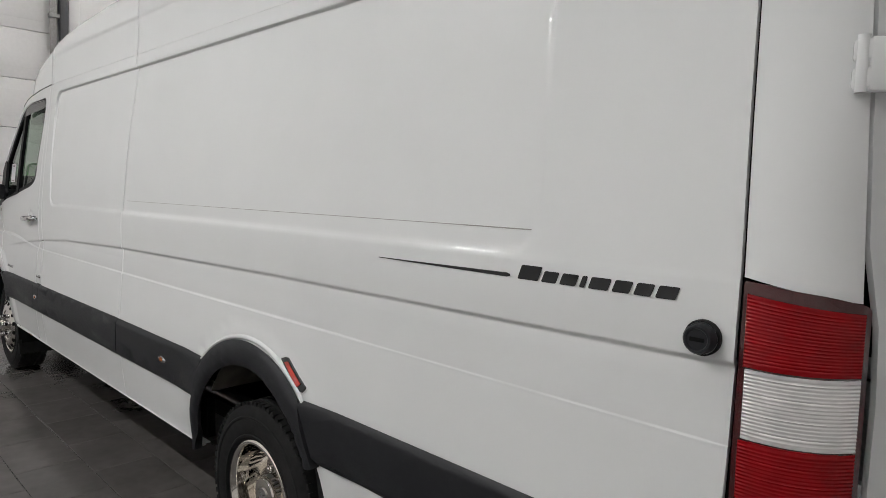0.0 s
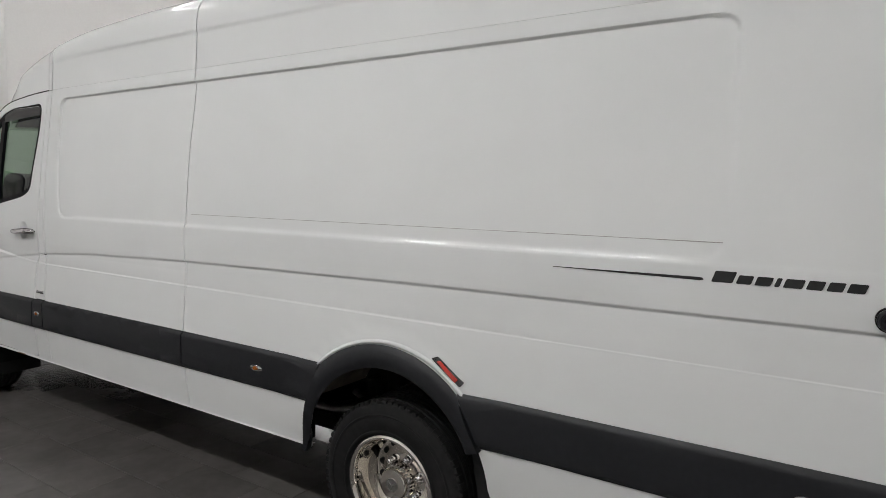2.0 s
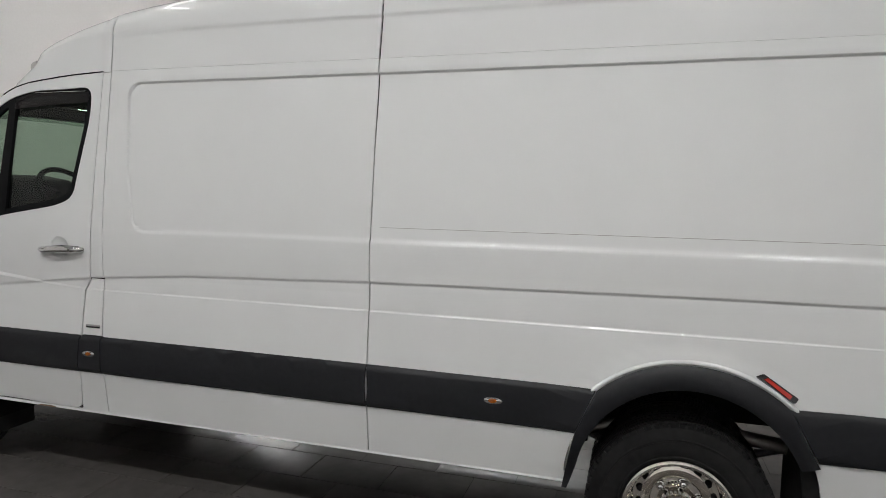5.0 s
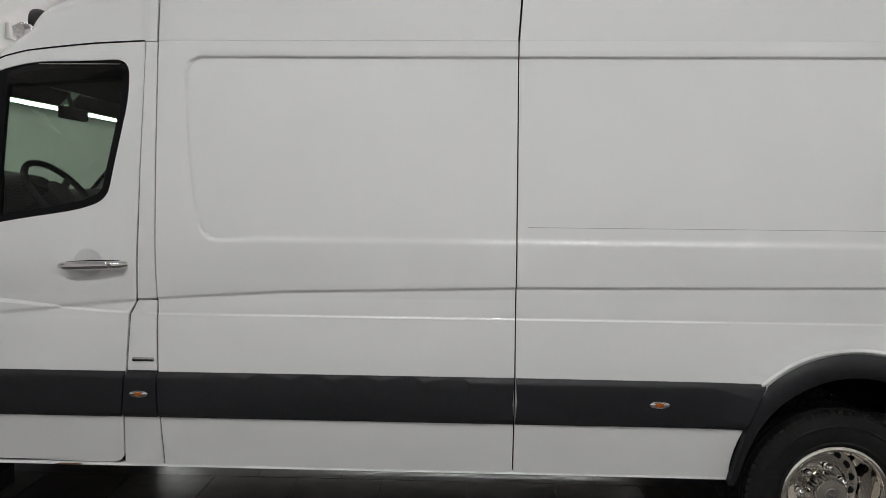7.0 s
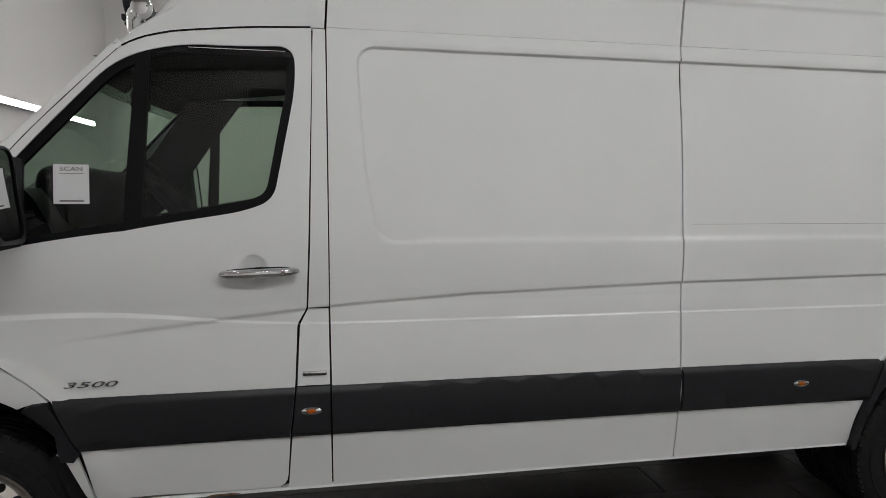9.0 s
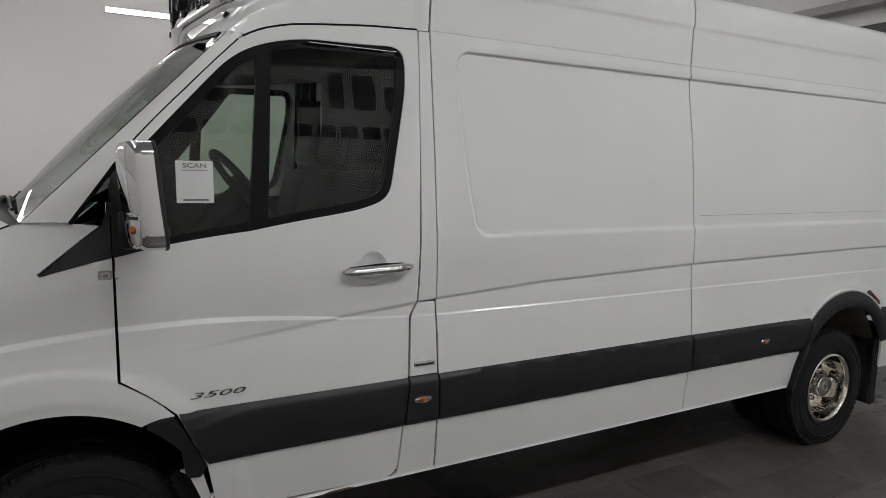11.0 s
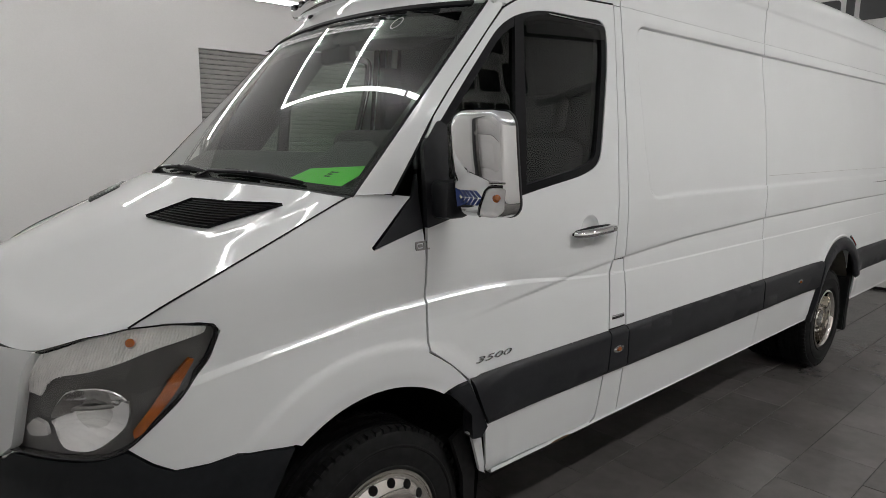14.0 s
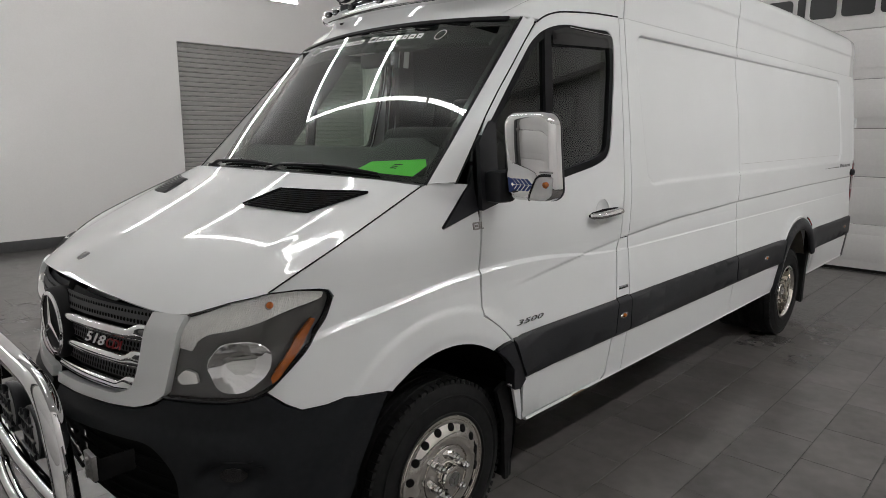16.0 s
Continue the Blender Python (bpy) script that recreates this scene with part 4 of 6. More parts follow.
def wheel(name, x, y, front, label, flip=False):
    w = thing(name, label, "wheel", (x, y, 0.385))
    w.parent = van
    part("tyre", TYRE, RUBBER, w, "black ribbed tyre")
    if front:
        rim = [(0.222, 0.085), (0.224, 0.104), (0.219, 0.110), (0.213, 0.110), (0.211, 0.103), (0.206, 0.103), (0.203, 0.108), (0.196, 0.107), (0.185, 0.112), (0.165, 0.122), (0.148, 0.128), (0.136, 0.130),
               (0.128, 0.127), (0.124, 0.117), (0.118, 0.118), (0.0, 0.118)]
        hole_at, hole_h, hub_h, nut_r, tilt = 0.178, 0.1155, 0.118, 0.085, 25
        hub = [(0.122, 0), (0.121, 0.006), (0.112, 0.009), (0.062, 0.010), (0.056, 0.013), (0.054, 0.040), (0.049, 0.049), (0.036, 0.053), (0.0, 0.053)]
    else:
        rim = [(0.222, 0.085), (0.226, 0.104), (0.220, 0.109), (0.210, 0.109), (0.203, 0.102), (0.199, 0.08), (0.194, 0.03), (0.188, -0.02), (0.178, -0.045), (0.160, -0.052), (0.135, -0.045), (0.118, -0.035),
               (0.110, -0.020), (0.085, -0.018), (0.0, -0.018)]
        hole_at, hole_h, hub_h, nut_r, tilt = 0.150, -0.0485, -0.018, 0.097, 15
        hub = [(0.082, 0), (0.075, 0.010), (0.070, 0.030), (0.068, 0.074), (0.072, 0.076), (0.072, 0.086), (0.066, 0.094), (0.0, 0.098)]
    k = 1.10 if front else 1.03
    rim = [(r * (k if r > 0.13 else 1.0), h) for r, h in rim]
    hole_at *= k
    part("rim", lathe(rim, FACE, 64), STEEL, w, "polished steel rim with round holes")
    cup = finish("vent_hole", lathe([(0.0, 0.0030), (0.0165, 0.0030), (0.0175, 0.0015)], None, 16), SHELL)
    for k in range(16):
        a = 2 * math.pi * (k + 0.5) / 16
        m = FACE @ Matrix.Rotation(a, 4, "Z") @ Matrix.Translation((hole_at, 0, hole_h)) @ pose(0, 0, 0, 0, tilt if front else -tilt, 0)
        ob = part("vent_hole", cup, SHELL, w)
        ob.matrix_local = m
    top = hub[-1][1]
    part("hub_plate", lathe([(r, hub_h + h) for r, h in hub], FACE, 48), STEEL, w, "chrome hub cap")
    part("hub_badge", lathe([(0.030, hub_h + top - 0.002), (0.030, hub_h + top + 0.003), (0.026, hub_h + top + 0.003), (0.025, hub_h + top + 0.001), (0.0, hub_h + top + 0.001)], FACE, 32), DULLSTEEL, w)
    spokes = bmesh.new()
    for i in range(3):
        m = FACE @ Matrix.Rotation(2 * math.pi * i / 3 + 0.4, 4, "Z") @ Matrix.Translation((0.012, 0, hub_h + top + 0.0015))
        bmesh.ops.create_cube(spokes, size=1.0, matrix=m @ Matrix.Diagonal((0.024, 0.005, 0.003, 1)))
    part("badge_spokes", spokes, CHROME, w)
    if not front:
        teeth = bmesh.new()
        for i in range(26):
            m = FACE @ Matrix.Rotation(2 * math.pi * i / 26, 4, "Z") @ Matrix.Translation((0.070, 0, hub_h + 0.066))
            bmesh.ops.create_cube(teeth, size=1.0, matrix=m @ Matrix.Diagonal((0.010, 0.008, 0.020, 1)))
        part("hub_teeth", teeth, DULLSTEEL, w)
    nut = finish("wheel_nut", lathe([(0.020, 0.0), (0.020, 0.005), (0.0172, 0.007), (0.0165, 0.026), (0.0125, 0.031), (0.0120, 0.036), (0.006, 0.040), (0.0, 0.0405)], None, 12), CHROME, 24)
    for k in range(6):
        a = 2 * math.pi * (k + 0.25) / 6
        ob = part("wheel_nut", nut, CHROME, w)
        ob.matrix_local = FACE @ Matrix.Rotation(a, 4, "Z") @ Matrix.Translation((nut_r, 0, hub_h + 0.006)) @ Matrix.Diagonal((1, 1, 1.35 if front else 0.8, 1))
    if flip:
        w.rotation_euler = (0, 0, math.pi)
    return w


wheel("front_wheel", 0.0, 0.203, True, "front wheel with a polished rim and chrome hub")
wheel("rear_wheel", 4.325, 0.165, False, "outer rear wheel with a deep-dished polished rim")
for x, y, f in ((0.0, 1.82, True), (4.325, 1.82, False), (4.325, 0.43, False), (4.325, 1.55, False)):
    wheel("front_wheel" if f else "rear_wheel", x, y, f, "wheel of the van in the shade under the body", True)
part("rear_axle", lathe([(0.05, -0.6), (0.055, -0.1), (0.14, -0.05), (0.14, 0.05), (0.055, 0.1), (0.05, 0.6)], Matrix.Translation((4.325, MID, 0.385)) @ FACE, 20), SHELL, van)


# ---- side strips, arches, sills ----
def proud(depth):
    def f(x, z):
        edge = min(z - 0.700, 0.912 - z)
        return Vector((x, side_y(x, 0.80) - 0.004 - depth * smooth(0.0, 0.028, edge), z))
    return f


STRIP_V = [0.703, 0.708, 0.714, 0.722, 0.732, 0.88, 0.89, 0.898, 0.904, 0.909]
for pts in ([(0.335, 0.909), (0.395, 0.767), (0.430, 0.704), (1.199, 0.704), (1.221, 0.909)],
            [(1.229, 0.909), (1.207, 0.704), (1.360, 0.704), (1.360, 0.909)],
            [(1.367, 0.909), (1.369, 0.704), (2.916, 0.704), (2.910, 0.80), (2.916, 0.909)],
            [(2.922, 0.909), (2.930, 0.80), (2.922, 0.704), (3.890, 0.704), (3.972, 0.905)],
            [(4.712, 0.905), (4.79, 0.76), (4.822, 0.700), (6.146, 0.700), (6.149, 0.905)]):
    side_panel("side_strip", pts, "charcoal plastic rubbing strip", PLASTIC, 0.2, 0.03, vs=STRIP_V, f=proud(0.018), depth=0.02)


def sill(x0, x1):
    def f(a, b):
        prof = [(0.054, 0.478), (0.049, 0.474), (0.047, 0.466), (0.053, 0.462), (0.10, 0.462)]
        y, z = prof[round(b * 4)]
        return Vector((x0 + (x1 - x0) * a, y, z))
    ob = part("sill_flange", loft(f, 12, 4), PAINT, van, "white folded lower body edge", 40)
    mirrored(ob, van)


sill(0.50, 3.84)
sill(4.87, 6.14)
part("rust_spot", sheet(rounded([(0.86, 0.466), (0.97, 0.465), (1.00, 0.469), (0.97, 0.474), (0.89, 0.473)], 0.004), lambda x, z: Vector((x, 0.0445, z)), 0.05, 0.01, depth=0.001), RUST, van,
     "brown rust on the lower body edge")

# rear wheel arch trim
TRIM_R = [(3.842, 0.456), (3.868, 0.60)] + [(3.890, 0.702)] + arc(4.345, 0.49, 0.552, 132, 48, 28) + [(4.78, 0.76), (4.822, 0.690), (4.762, 0.668)] + arc(4.345, 0.49, 0.450, 24, 170, 40) + [(3.880, 0.50), (3.864, 0.455)]


def arch_skin(x, z):
    d = math.hypot(x - 4.345, z - 0.49)
    return Vector((x, side_y(x, max(z, 0.70)) - 0.012 - 0.020 * smooth(0.56, 0.52, d) + 0.018 * smooth(0.468, 0.446, d) + 0.03 * smooth(0.68, 0.45, z), z))


side_panel("rear_arch_trim", TRIM_R, "charcoal plastic rear wheel arch", PLASTIC, 0.025, 0.025, vs=[], f=arch_skin, depth=0.035)


def arch_lip(a, b):
    ang = radians(137 - 94 * a)
    r = 0.552 + 0.020 * b
    x, z = 4.345 + r * math.cos(ang), 0.49 + r * math.sin(ang)
    return Vector((x, side_y(x, z) - 0.008 * math.sin(math.pi * b) - 0.003, z))


ob = part("arch_lip", loft(arch_lip, 30, 4), PAINT, van, "", 60)
mirrored(ob, van)

# wheel housings and what shows inside them
for cx, cz, r, y1 in ((4.345, 0.49, 0.50, 0.40), (-0.05, 0.47, 0.50, 0.55)):
    def house(a, b, cx=cx, cz=cz, r=r, y1=y1):
        ang = radians((152 if cx > 1 else 200) - (172 if cx > 1 else 220) * a)
        return Vector((cx + r * math.cos(ang), 0.07 + (y1 - 0.07) * b, cz + r * math.sin(ang)))
    ob = part("wheel_housing", loft(house, 24, 4), UNDER if cx > 1 else SHELL, van, "", 60)
    mirrored(ob, van)
    if cx < 1:
        part("housing_wall", box(cx - 0.5, cx + 0.5, y1, y1 + 0.01, 0.5 if cx > 1 else 0.3, 1.0), SHELL, van)
part("chassis_rail", box(3.4, 6.1, 0.52, 0.58, 0.66, 0.80, 0.006), SHELL, van)
part("leaf_spring", tube([(3.75, 0.50, 0.60), (4.05, 0.50, 0.49), (4.325, 0.50, 0.46), (4.6, 0.50, 0.50), (4.95, 0.50, 0.62)], 0.03, 8, flat=0.6), DULLSTEEL, van)
part("exhaust_pipe", tube([(3.2, 0.40, 0.52), (3.7, 0.40, 0.52), (3.95, 0.42, 0.60), (4.3, 0.44, 0.66), (4.8, 0.44, 0.60)], 0.034, 12), DULLSTEEL, van, "dull steel exhaust pipe")
part("inner_arch_panel", box(3.96, 4.64, 0.405, 0.412, 0.85, 0.99, 0.003), UNDER, van, "dusty inner panel over the rear wheels")
part("hanger", box(3.86, 3.92, 0.46, 0.56, 0.50, 0.70, 0.006), SHELL, van)
part("bump_stop", lathe([(0.03, 0.60), (0.045, 0.64), (0.04, 0.70), (0.05, 0.78)], Matrix.Translation((4.05, 0.47, 0)), 16), SHELL, van)
part("mud_flap", sheet([(4.765, 0.668), (4.822, 0.690), (4.875, 0.42), (4.885, 0.20), (4.83, 0.19), (4.80, 0.42)], lambda x, z: Vector((x, 0.035 + 0.02 * smooth(0.7, 0.3, z), z)), 0.03, 0.04, depth=0.02), RUBBER, van,
     "black rear mud flap")
part("mud_flap", box(4.80, 4.815, 0.06, 0.50, 0.20, 0.66, 0.004), RUBBER, van)

# black trim behind the front wheel
TRIM_F = ([(-0.019, 0.898), (0.030, 0.894), (0.058, 0.884)] + [(0.3 - p[0], p[1]) for p in arc(-0.05, 0.47, 0.492, 55, 37, 10)]
          + [(-0.046, 0.720), (-0.050, 0.690), (-0.056, 0.668), (-0.10, 0.662), (-0.124, 0.700), (-0.092, 0.765)])
nose_panel("front_arch_trim", TRIM_F, PLASTIC, "charcoal trim behind the front wheel", out=0.016, depth=0.05)
side_panel("sill_corner", [(0.405, 0.686), (0.335, 0.690), (0.362, 0.672), (0.43, 0.50), (0.465, 0.476), (0.455, 0.50)], mat=PAINT, du=0.02, dv=0.02, vs=[])
part("mud_flap", box(0.40, 0.415, 0.075, 0.40, 0.20, 0.66, 0.005), RUBBER, van, "black front mud flap")
part("wing_liner", sheet([(0.30, 0.66), (0.36, 0.69), (0.425, 0.50), (0.43, 0.21), (0.39, 0.20), (0.36, 0.50)], lambda x, z: Vector((x, 0.062 + 0.015 * smooth(0.6, 0.2, z), z)), 0.03, 0.04, depth=0.02), RUBBER, van)


# ---- cab windows ----
def glaze(off):
    def f(x, z):
        return Vector((x, table(PROFILE, z) + off, z))
    return f


FRAME_IN = inset(WINDOW, 0.034)
side_panel("window_frame", ring(inset(WINDOW, -0.004), FRAME_IN), "black window frame", SEAL, 0.05, 0.04, vs=[], f=glaze(0.006), depth=0.02)
for pts in ([(0.594, 1.540), (0.664, 1.553), (0.700, 2.225), (0.650, 2.205)],):
    side_panel("window_divider", pts, "", SEAL, 0.03, 0.06, vs=[], f=glaze(0.003), depth=0.02)
side_panel("side_glass", FRAME_IN, "tinted side window glass", GLASS, 0.2, 0.1, vs=[], f=glaze(0.018), depth=0)
for ob in [o for o in van.children if o.name.startswith("side_glass")]:
    ob.visible_shadow = False


def visor(x, z):
    return Vector((x, table(PROFILE, z) - 0.003 - 0.004 * smooth(2.22, 2.13, z), z))


side_panel("wind_deflector", rounded([(0.700, 2.150), (0.95, 2.166), (1.222, 2.178), (1.228, 2.240), (0.80, 2.236), (0.70, 2.205)], [0.01, 0, 0.01, 0.04, 0.05, 0.02]), "smoked wind deflector over the window",
           SMOKEGLASS, 0.05, 0.02, vs=[], f=visor, depth=0.0, far=False)
# thin chrome tube added for the glint along the deflector's top edge
part("deflector_edge", tube([visor(x, 2.2385) + Vector((0, -0.003, 0)) for x in (0.84, 0.95, 1.08, 1.17, 1.20)], 0.0022, 6), CHROME, van)
side_panel("mirror_base", rounded([(0.152, 1.462), (0.255, 1.486), (0.262, 1.80), (0.225, 1.815), (0.155, 1.73)], 0.01), "", PLASTIC, 0.04, 0.04, vs=[], f=glaze(-0.006), depth=0.02)


# ---- mirror ----
def mirror(flip):
    m = thing("wing_mirror", "large chrome-covered wing mirror on a black arm", "mirror")
    m.parent = van

    cy, cz, hy, hz = -0.1425, 1.675, 0.1025, 0.165

    def bend(p):
        k = (p.z - cz) / hz
        t = min(1.0, max(0.0, (-p.y - 0.04) / 0.205))
        front = 1 - smooth(0.20, 0.31, p.x)
        side = 1 + (-0.05 * k if p.y < cy else 0.0)
        return Vector((p.x + (0.026 * t * t + 0.010 * k * k) * front - 0.015 * k, cy + (p.y - cy) * side, p.z))

    def outline(d, x, n=10):
        """A rounded rectangle drawn in by d, at depth x."""
        rc = max(0.052 - d, 0.006)
        pts = []
        for sy_, sz_, a0 in ((1, 1, 0), (-1, 1, 90), (-1, -1, 180), (1, -1, 270)):
            for i in range(n + 1):
                a = radians(a0 + 90 * i / n)
                pts.append(Vector((x, cy + sy_ * (hy - d - rc) + rc * math.cos(a), cz + sz_ * (hz - d - rc) + rc * math.sin(a))))
        return [p.lerp(pts[(i + 1) % len(pts)], q / 12) for i, p in enumerate(pts) for q in (range(12) if i % (n + 1) == n else (0,))]

    def shell(levels, close=True):
        bm = bmesh.new()
        rings = [[bm.verts.new(bend(p)) for p in outline(d, x)] for d, x in levels]
        for a, b in zip(rings, rings[1:]):
            for i in range(len(a)):
                j = (i + 1) % len(a)
                bm.faces.new((a[i], a[j], b[j], b[i]))
        if close:
            bm.faces.new(rings[-1])
        return bm

    def front_at(y, z, out):
        """The cover's front face."""
        d = min(hy - abs(y - cy), hz - abs(z - cz))
        r = 0.030
        x = 0.176 + (r - math.sqrt(max(r * r - (r - min(max(d, 0.0), r)) ** 2, 0.0)))
        return bend(Vector((x - out, y, z)))
    levels = [(0.0, 0.272), (0.0, 0.250), (0.0, 0.225)] + [(0.030 * (1 - math.cos(radians(q))), 0.206 - 0.030 * math.sin(radians(q))) for q in range(0, 91, 9)]
    cover = shell(levels, False)
    face = sheet([(p.y, p.z) for p in outline(0.030, 0.0)], lambda y, z: front_at(y, z, 0.0), 0.012, 0.012, depth=0)
    tmp = bpy.data.meshes.new("face")
    face.to_mesh(tmp)
    face.free()
    cover.from_mesh(tmp)
    bpy.data.meshes.remove(tmp)
    bmesh.ops.remove_doubles(cover, verts=cover.verts, dist=0.0004)
    part("cover", cover, CHROME, m, "chrome mirror cover", 70)
    part("rim", shell([(0.012, 0.290), (0.002, 0.288), (-0.002, 0.282), (-0.002, 0.271), (0.004, 0.269)], False), PLASTIC, m, "black mirror housing rim", 70)
    part("mirror_glass", shell([(0.013, 0.283), (0.04, 0.284), (0.085, 0.2845)]), CHROME, m, "mirror glass", 70)
    part("arm", tube([(0.22, 0.055, 1.56), (0.23, -0.01, 1.56), (0.25, -0.06, 1.575)], [0.05, 0.04, 0.036], 14), PLASTIC, m, "black mirror arm")
    part("arm_cover", box(0.17, 0.275, -0.045, 0.045, 1.495, 1.62, 0.02), PLASTIC, m)
    # clear lamp in the lower outer corner, edged by a black seam
    corner = rounded([(-0.243, 1.607), (-0.205, 1.607), (-0.186, 1.590), (-0.150, 1.520), (-0.200, 1.517), (-0.236, 1.528)], [0.008, 0.015, 0.02, 0.006, 0.02, 0.03], 4)
    part("indicator", sheet(corner, lambda y, z: front_at(y, z, 0.004), 0.008, 0.008, depth=0.006), CLEARRIB, m, "clear indicator lamp in the mirror", -60)
    part("lamp_bezel", tube([front_at(y, z, 0.006) for y, z in ((-0.240, 1.611), (-0.222, 1.611), (-0.203, 1.609), (-0.190, 1.598), (-0.180, 1.580), (-0.165, 1.550), (-0.150, 1.522), (-0.147, 1.514))], 0.0042, 8), GLOSSBLACK, m)
    part("cover_ridge", tube([front_at(y, z, 0.004) for y, z in ((-0.243, 1.622), (-0.225, 1.623), (-0.205, 1.622))], 0.006, 8, flat=0.6), CHROME, m)
    part("bulb", lathe([(0.0, 0.014), (0.010, 0.010), (0.013, 0.0)], Matrix.Translation(front_at(-0.222, 1.575, 0.004)) @ pose(0, 0, 0, 60, -40, 0), 14), AMBER, m)
    # blue arrow shapes stuck on the cover
    dec = bmesh.new()
    for i in range(5):
        for s in (-1, 1):
            y = -0.092 - 0.017 * i
            a = [(y, 0.0), (y - 0.012, 0.0), (y - 0.012 + 0.020, s * 0.022), (y + 0.020, s * 0.022)]
            dec.faces.new([dec.verts.new(front_at(p[0], 1.572 + p[1] + s * 0.001, 0.0012)) for p in a])
    dec.faces.new([dec.verts.new(front_at(y, z, 0.0012)) for y, z in ((-0.066, 1.600), (-0.090, 1.590), (-0.078, 1.572), (-0.094, 1.548), (-0.066, 1.540))])
    part("decal", dec, BLUE, m, "blue arrow decal")
    return m


mir = mirror(False)
far = copy_thing(mir, Matrix())
far.matrix_basis = Matrix.Translation((0.21, 2 * MID, 0)) @ Matrix.Diagonal((1, -1, 1, 1))

# ---- door handle, badges, small side fittings ----
handle = thing("door_handle", "chrome door handle over a round recess", "handle")
handle.parent = van
cup = bmesh.new()
hy = side_y(1.068, 1.381)
lathe([(0.066, -0.002), (0.062, -0.001), (0.050, -0.010), (0.025, -0.019), (0.0, -0.021)], Matrix.Translation((1.068, hy, 1.381)) @ pose(0, 0, 0, 88), 36, cup)
part("recess", cup, PAINT, handle, "round recess behind the handle", 70)
# dark tube added behind the grip for the shade on its underside
part("gasket", tube([(0.946, hy - 0.004, 1.369), (0.975, hy - 0.005, 1.370), (1.09, hy - 0.006, 1.373), (1.20, hy - 0.005, 1.376), (1.236, hy - 0.004, 1.377)], [0.006, 0.016, 0.022, 0.018, 0.006], 14), SEAL, handle, "dark band that stands for the shade behind the grip")
bar = tube([(0.945, hy - 0.008, 1.368), (0.957, hy - 0.020, 1.3685), (0.985, hy - 0.030, 1.369), (1.04, hy - 0.037, 1.371), (1.10, hy - 0.037, 1.373), (1.165, hy - 0.034, 1.375), (1.205, hy - 0.027, 1.376),
            (1.226, hy - 0.018, 1.376), (1.238, hy - 0.006, 1.376)], [0.010, 0.0160, 0.0180, 0.0185, 0.0185, 0.0182, 0.0175, 0.0155, 0.012], 16)
part("grip", bar, CHROME, handle, "chrome grip")
part("lock", lathe([(0.008, 0.0), (0.008, 0.004), (0.0, 0.005)], Matrix.Translation((1.185, hy - 0.050, 1.376)) @ pose(0, 0, 0, 90), 16), DULLSTEEL, handle)


def text_mesh(words, height, depth, shear=0.0, mat=SILVER, spacing=1.0, bold=0.0):
    """Raised lettering lying in x, z and looking to -y, its left foot at the origin; returns mesh data and its width."""
    cu = bpy.data.curves.new("words", "FONT")
    cu.body, cu.extrude, cu.shear, cu.space_character, cu.resolution_u, cu.offset = words, 0.02, shear, spacing, 3, bold
    tmp = bpy.data.objects.new("words", cu)
    scene.collection.objects.link(tmp)
    dg = bpy.context.evaluated_depsgraph_get()
    me = bpy.data.meshes.new_from_object(tmp.evaluated_get(dg))
    bpy.data.objects.remove(tmp)
    bpy.data.curves.remove(cu)
    lo = Vector([min(v.co[i] for v in me.vertices) for i in range(3)])
    hi = Vector([max(v.co[i] for v in me.vertices) for i in range(3)])
    k = height / (hi.y - lo.y)
    for v in me.vertices:
        v.co = Vector(((v.co.x - lo.x) * k, -(v.co.z - lo.z) / (hi.z - lo.z) * depth, (v.co.y - lo.y) * k))
    me.materials.clear()
    me.materials.append(mat)
    return me, (hi.x - lo.x) * k


def on_body(ob, x, z, turn_z=0.0):
    ob.location = (x, side_y(x, z) - 0.001, z)
    ob.rotation_euler = (radians(-4), 0, turn_z)


me, wd = text_mesh("3500", 0.0215, 0.004, 0.28)
for v in me.vertices:
    v.co.x *= 0.192 / wd
b = new("model_number", me)
b.parent = van
b["label"] = "silver raised model number"
on_body(b, 0.375, 0.949)
b.rotation_euler = (0, 0, 0)

part("pillar_badge", box(1.251, 1.348, 0.018, 0.028, 0.951, 0.970, 0.004), SILVER, van, "small dark silver badge")
part("pillar_badge_bar", box(1.257, 1.342, 0.016, 0.0185, 0.953, 0.9615, 0.001), GLOSSBLACK, van)
em = bmesh.new()
for pts in (ring(rounded([(0.108, 1.391), (0.150, 1.391), (0.150, 1.421), (0.108, 1.421)], 0.008), rounded([(0.115, 1.397), (0.143, 1.397), (0.143, 1.415), (0.115, 1.415)], 0.005)),
            rounded([(0.121, 1.401), (0.137, 1.401), (0.137, 1.411), (0.121, 1.411)], 0.003),
            ring(rounded([(0.156, 1.391), (0.168, 1.391), (0.168, 1.421), (0.156, 1.421)], 0.004), rounded([(0.160, 1.396), (0.164, 1.396), (0.164, 1.416), (0.160, 1.416)], 0.001))):
    piece = sheet(pts, lambda x, z: Vector((x, nose(0.3 - x, z).y - 0.004, z)), 0.02, 0.02, depth=0.004)
    tmp = bpy.data.meshes.new("tmp")
    piece.to_mesh(tmp)
    piece.free()
    em.from_mesh(tmp)
    bpy.data.meshes.remove(tmp)
part("wing_emblem", em, DULLSTEEL, van, "small silver outline emblem on the wing", -50)


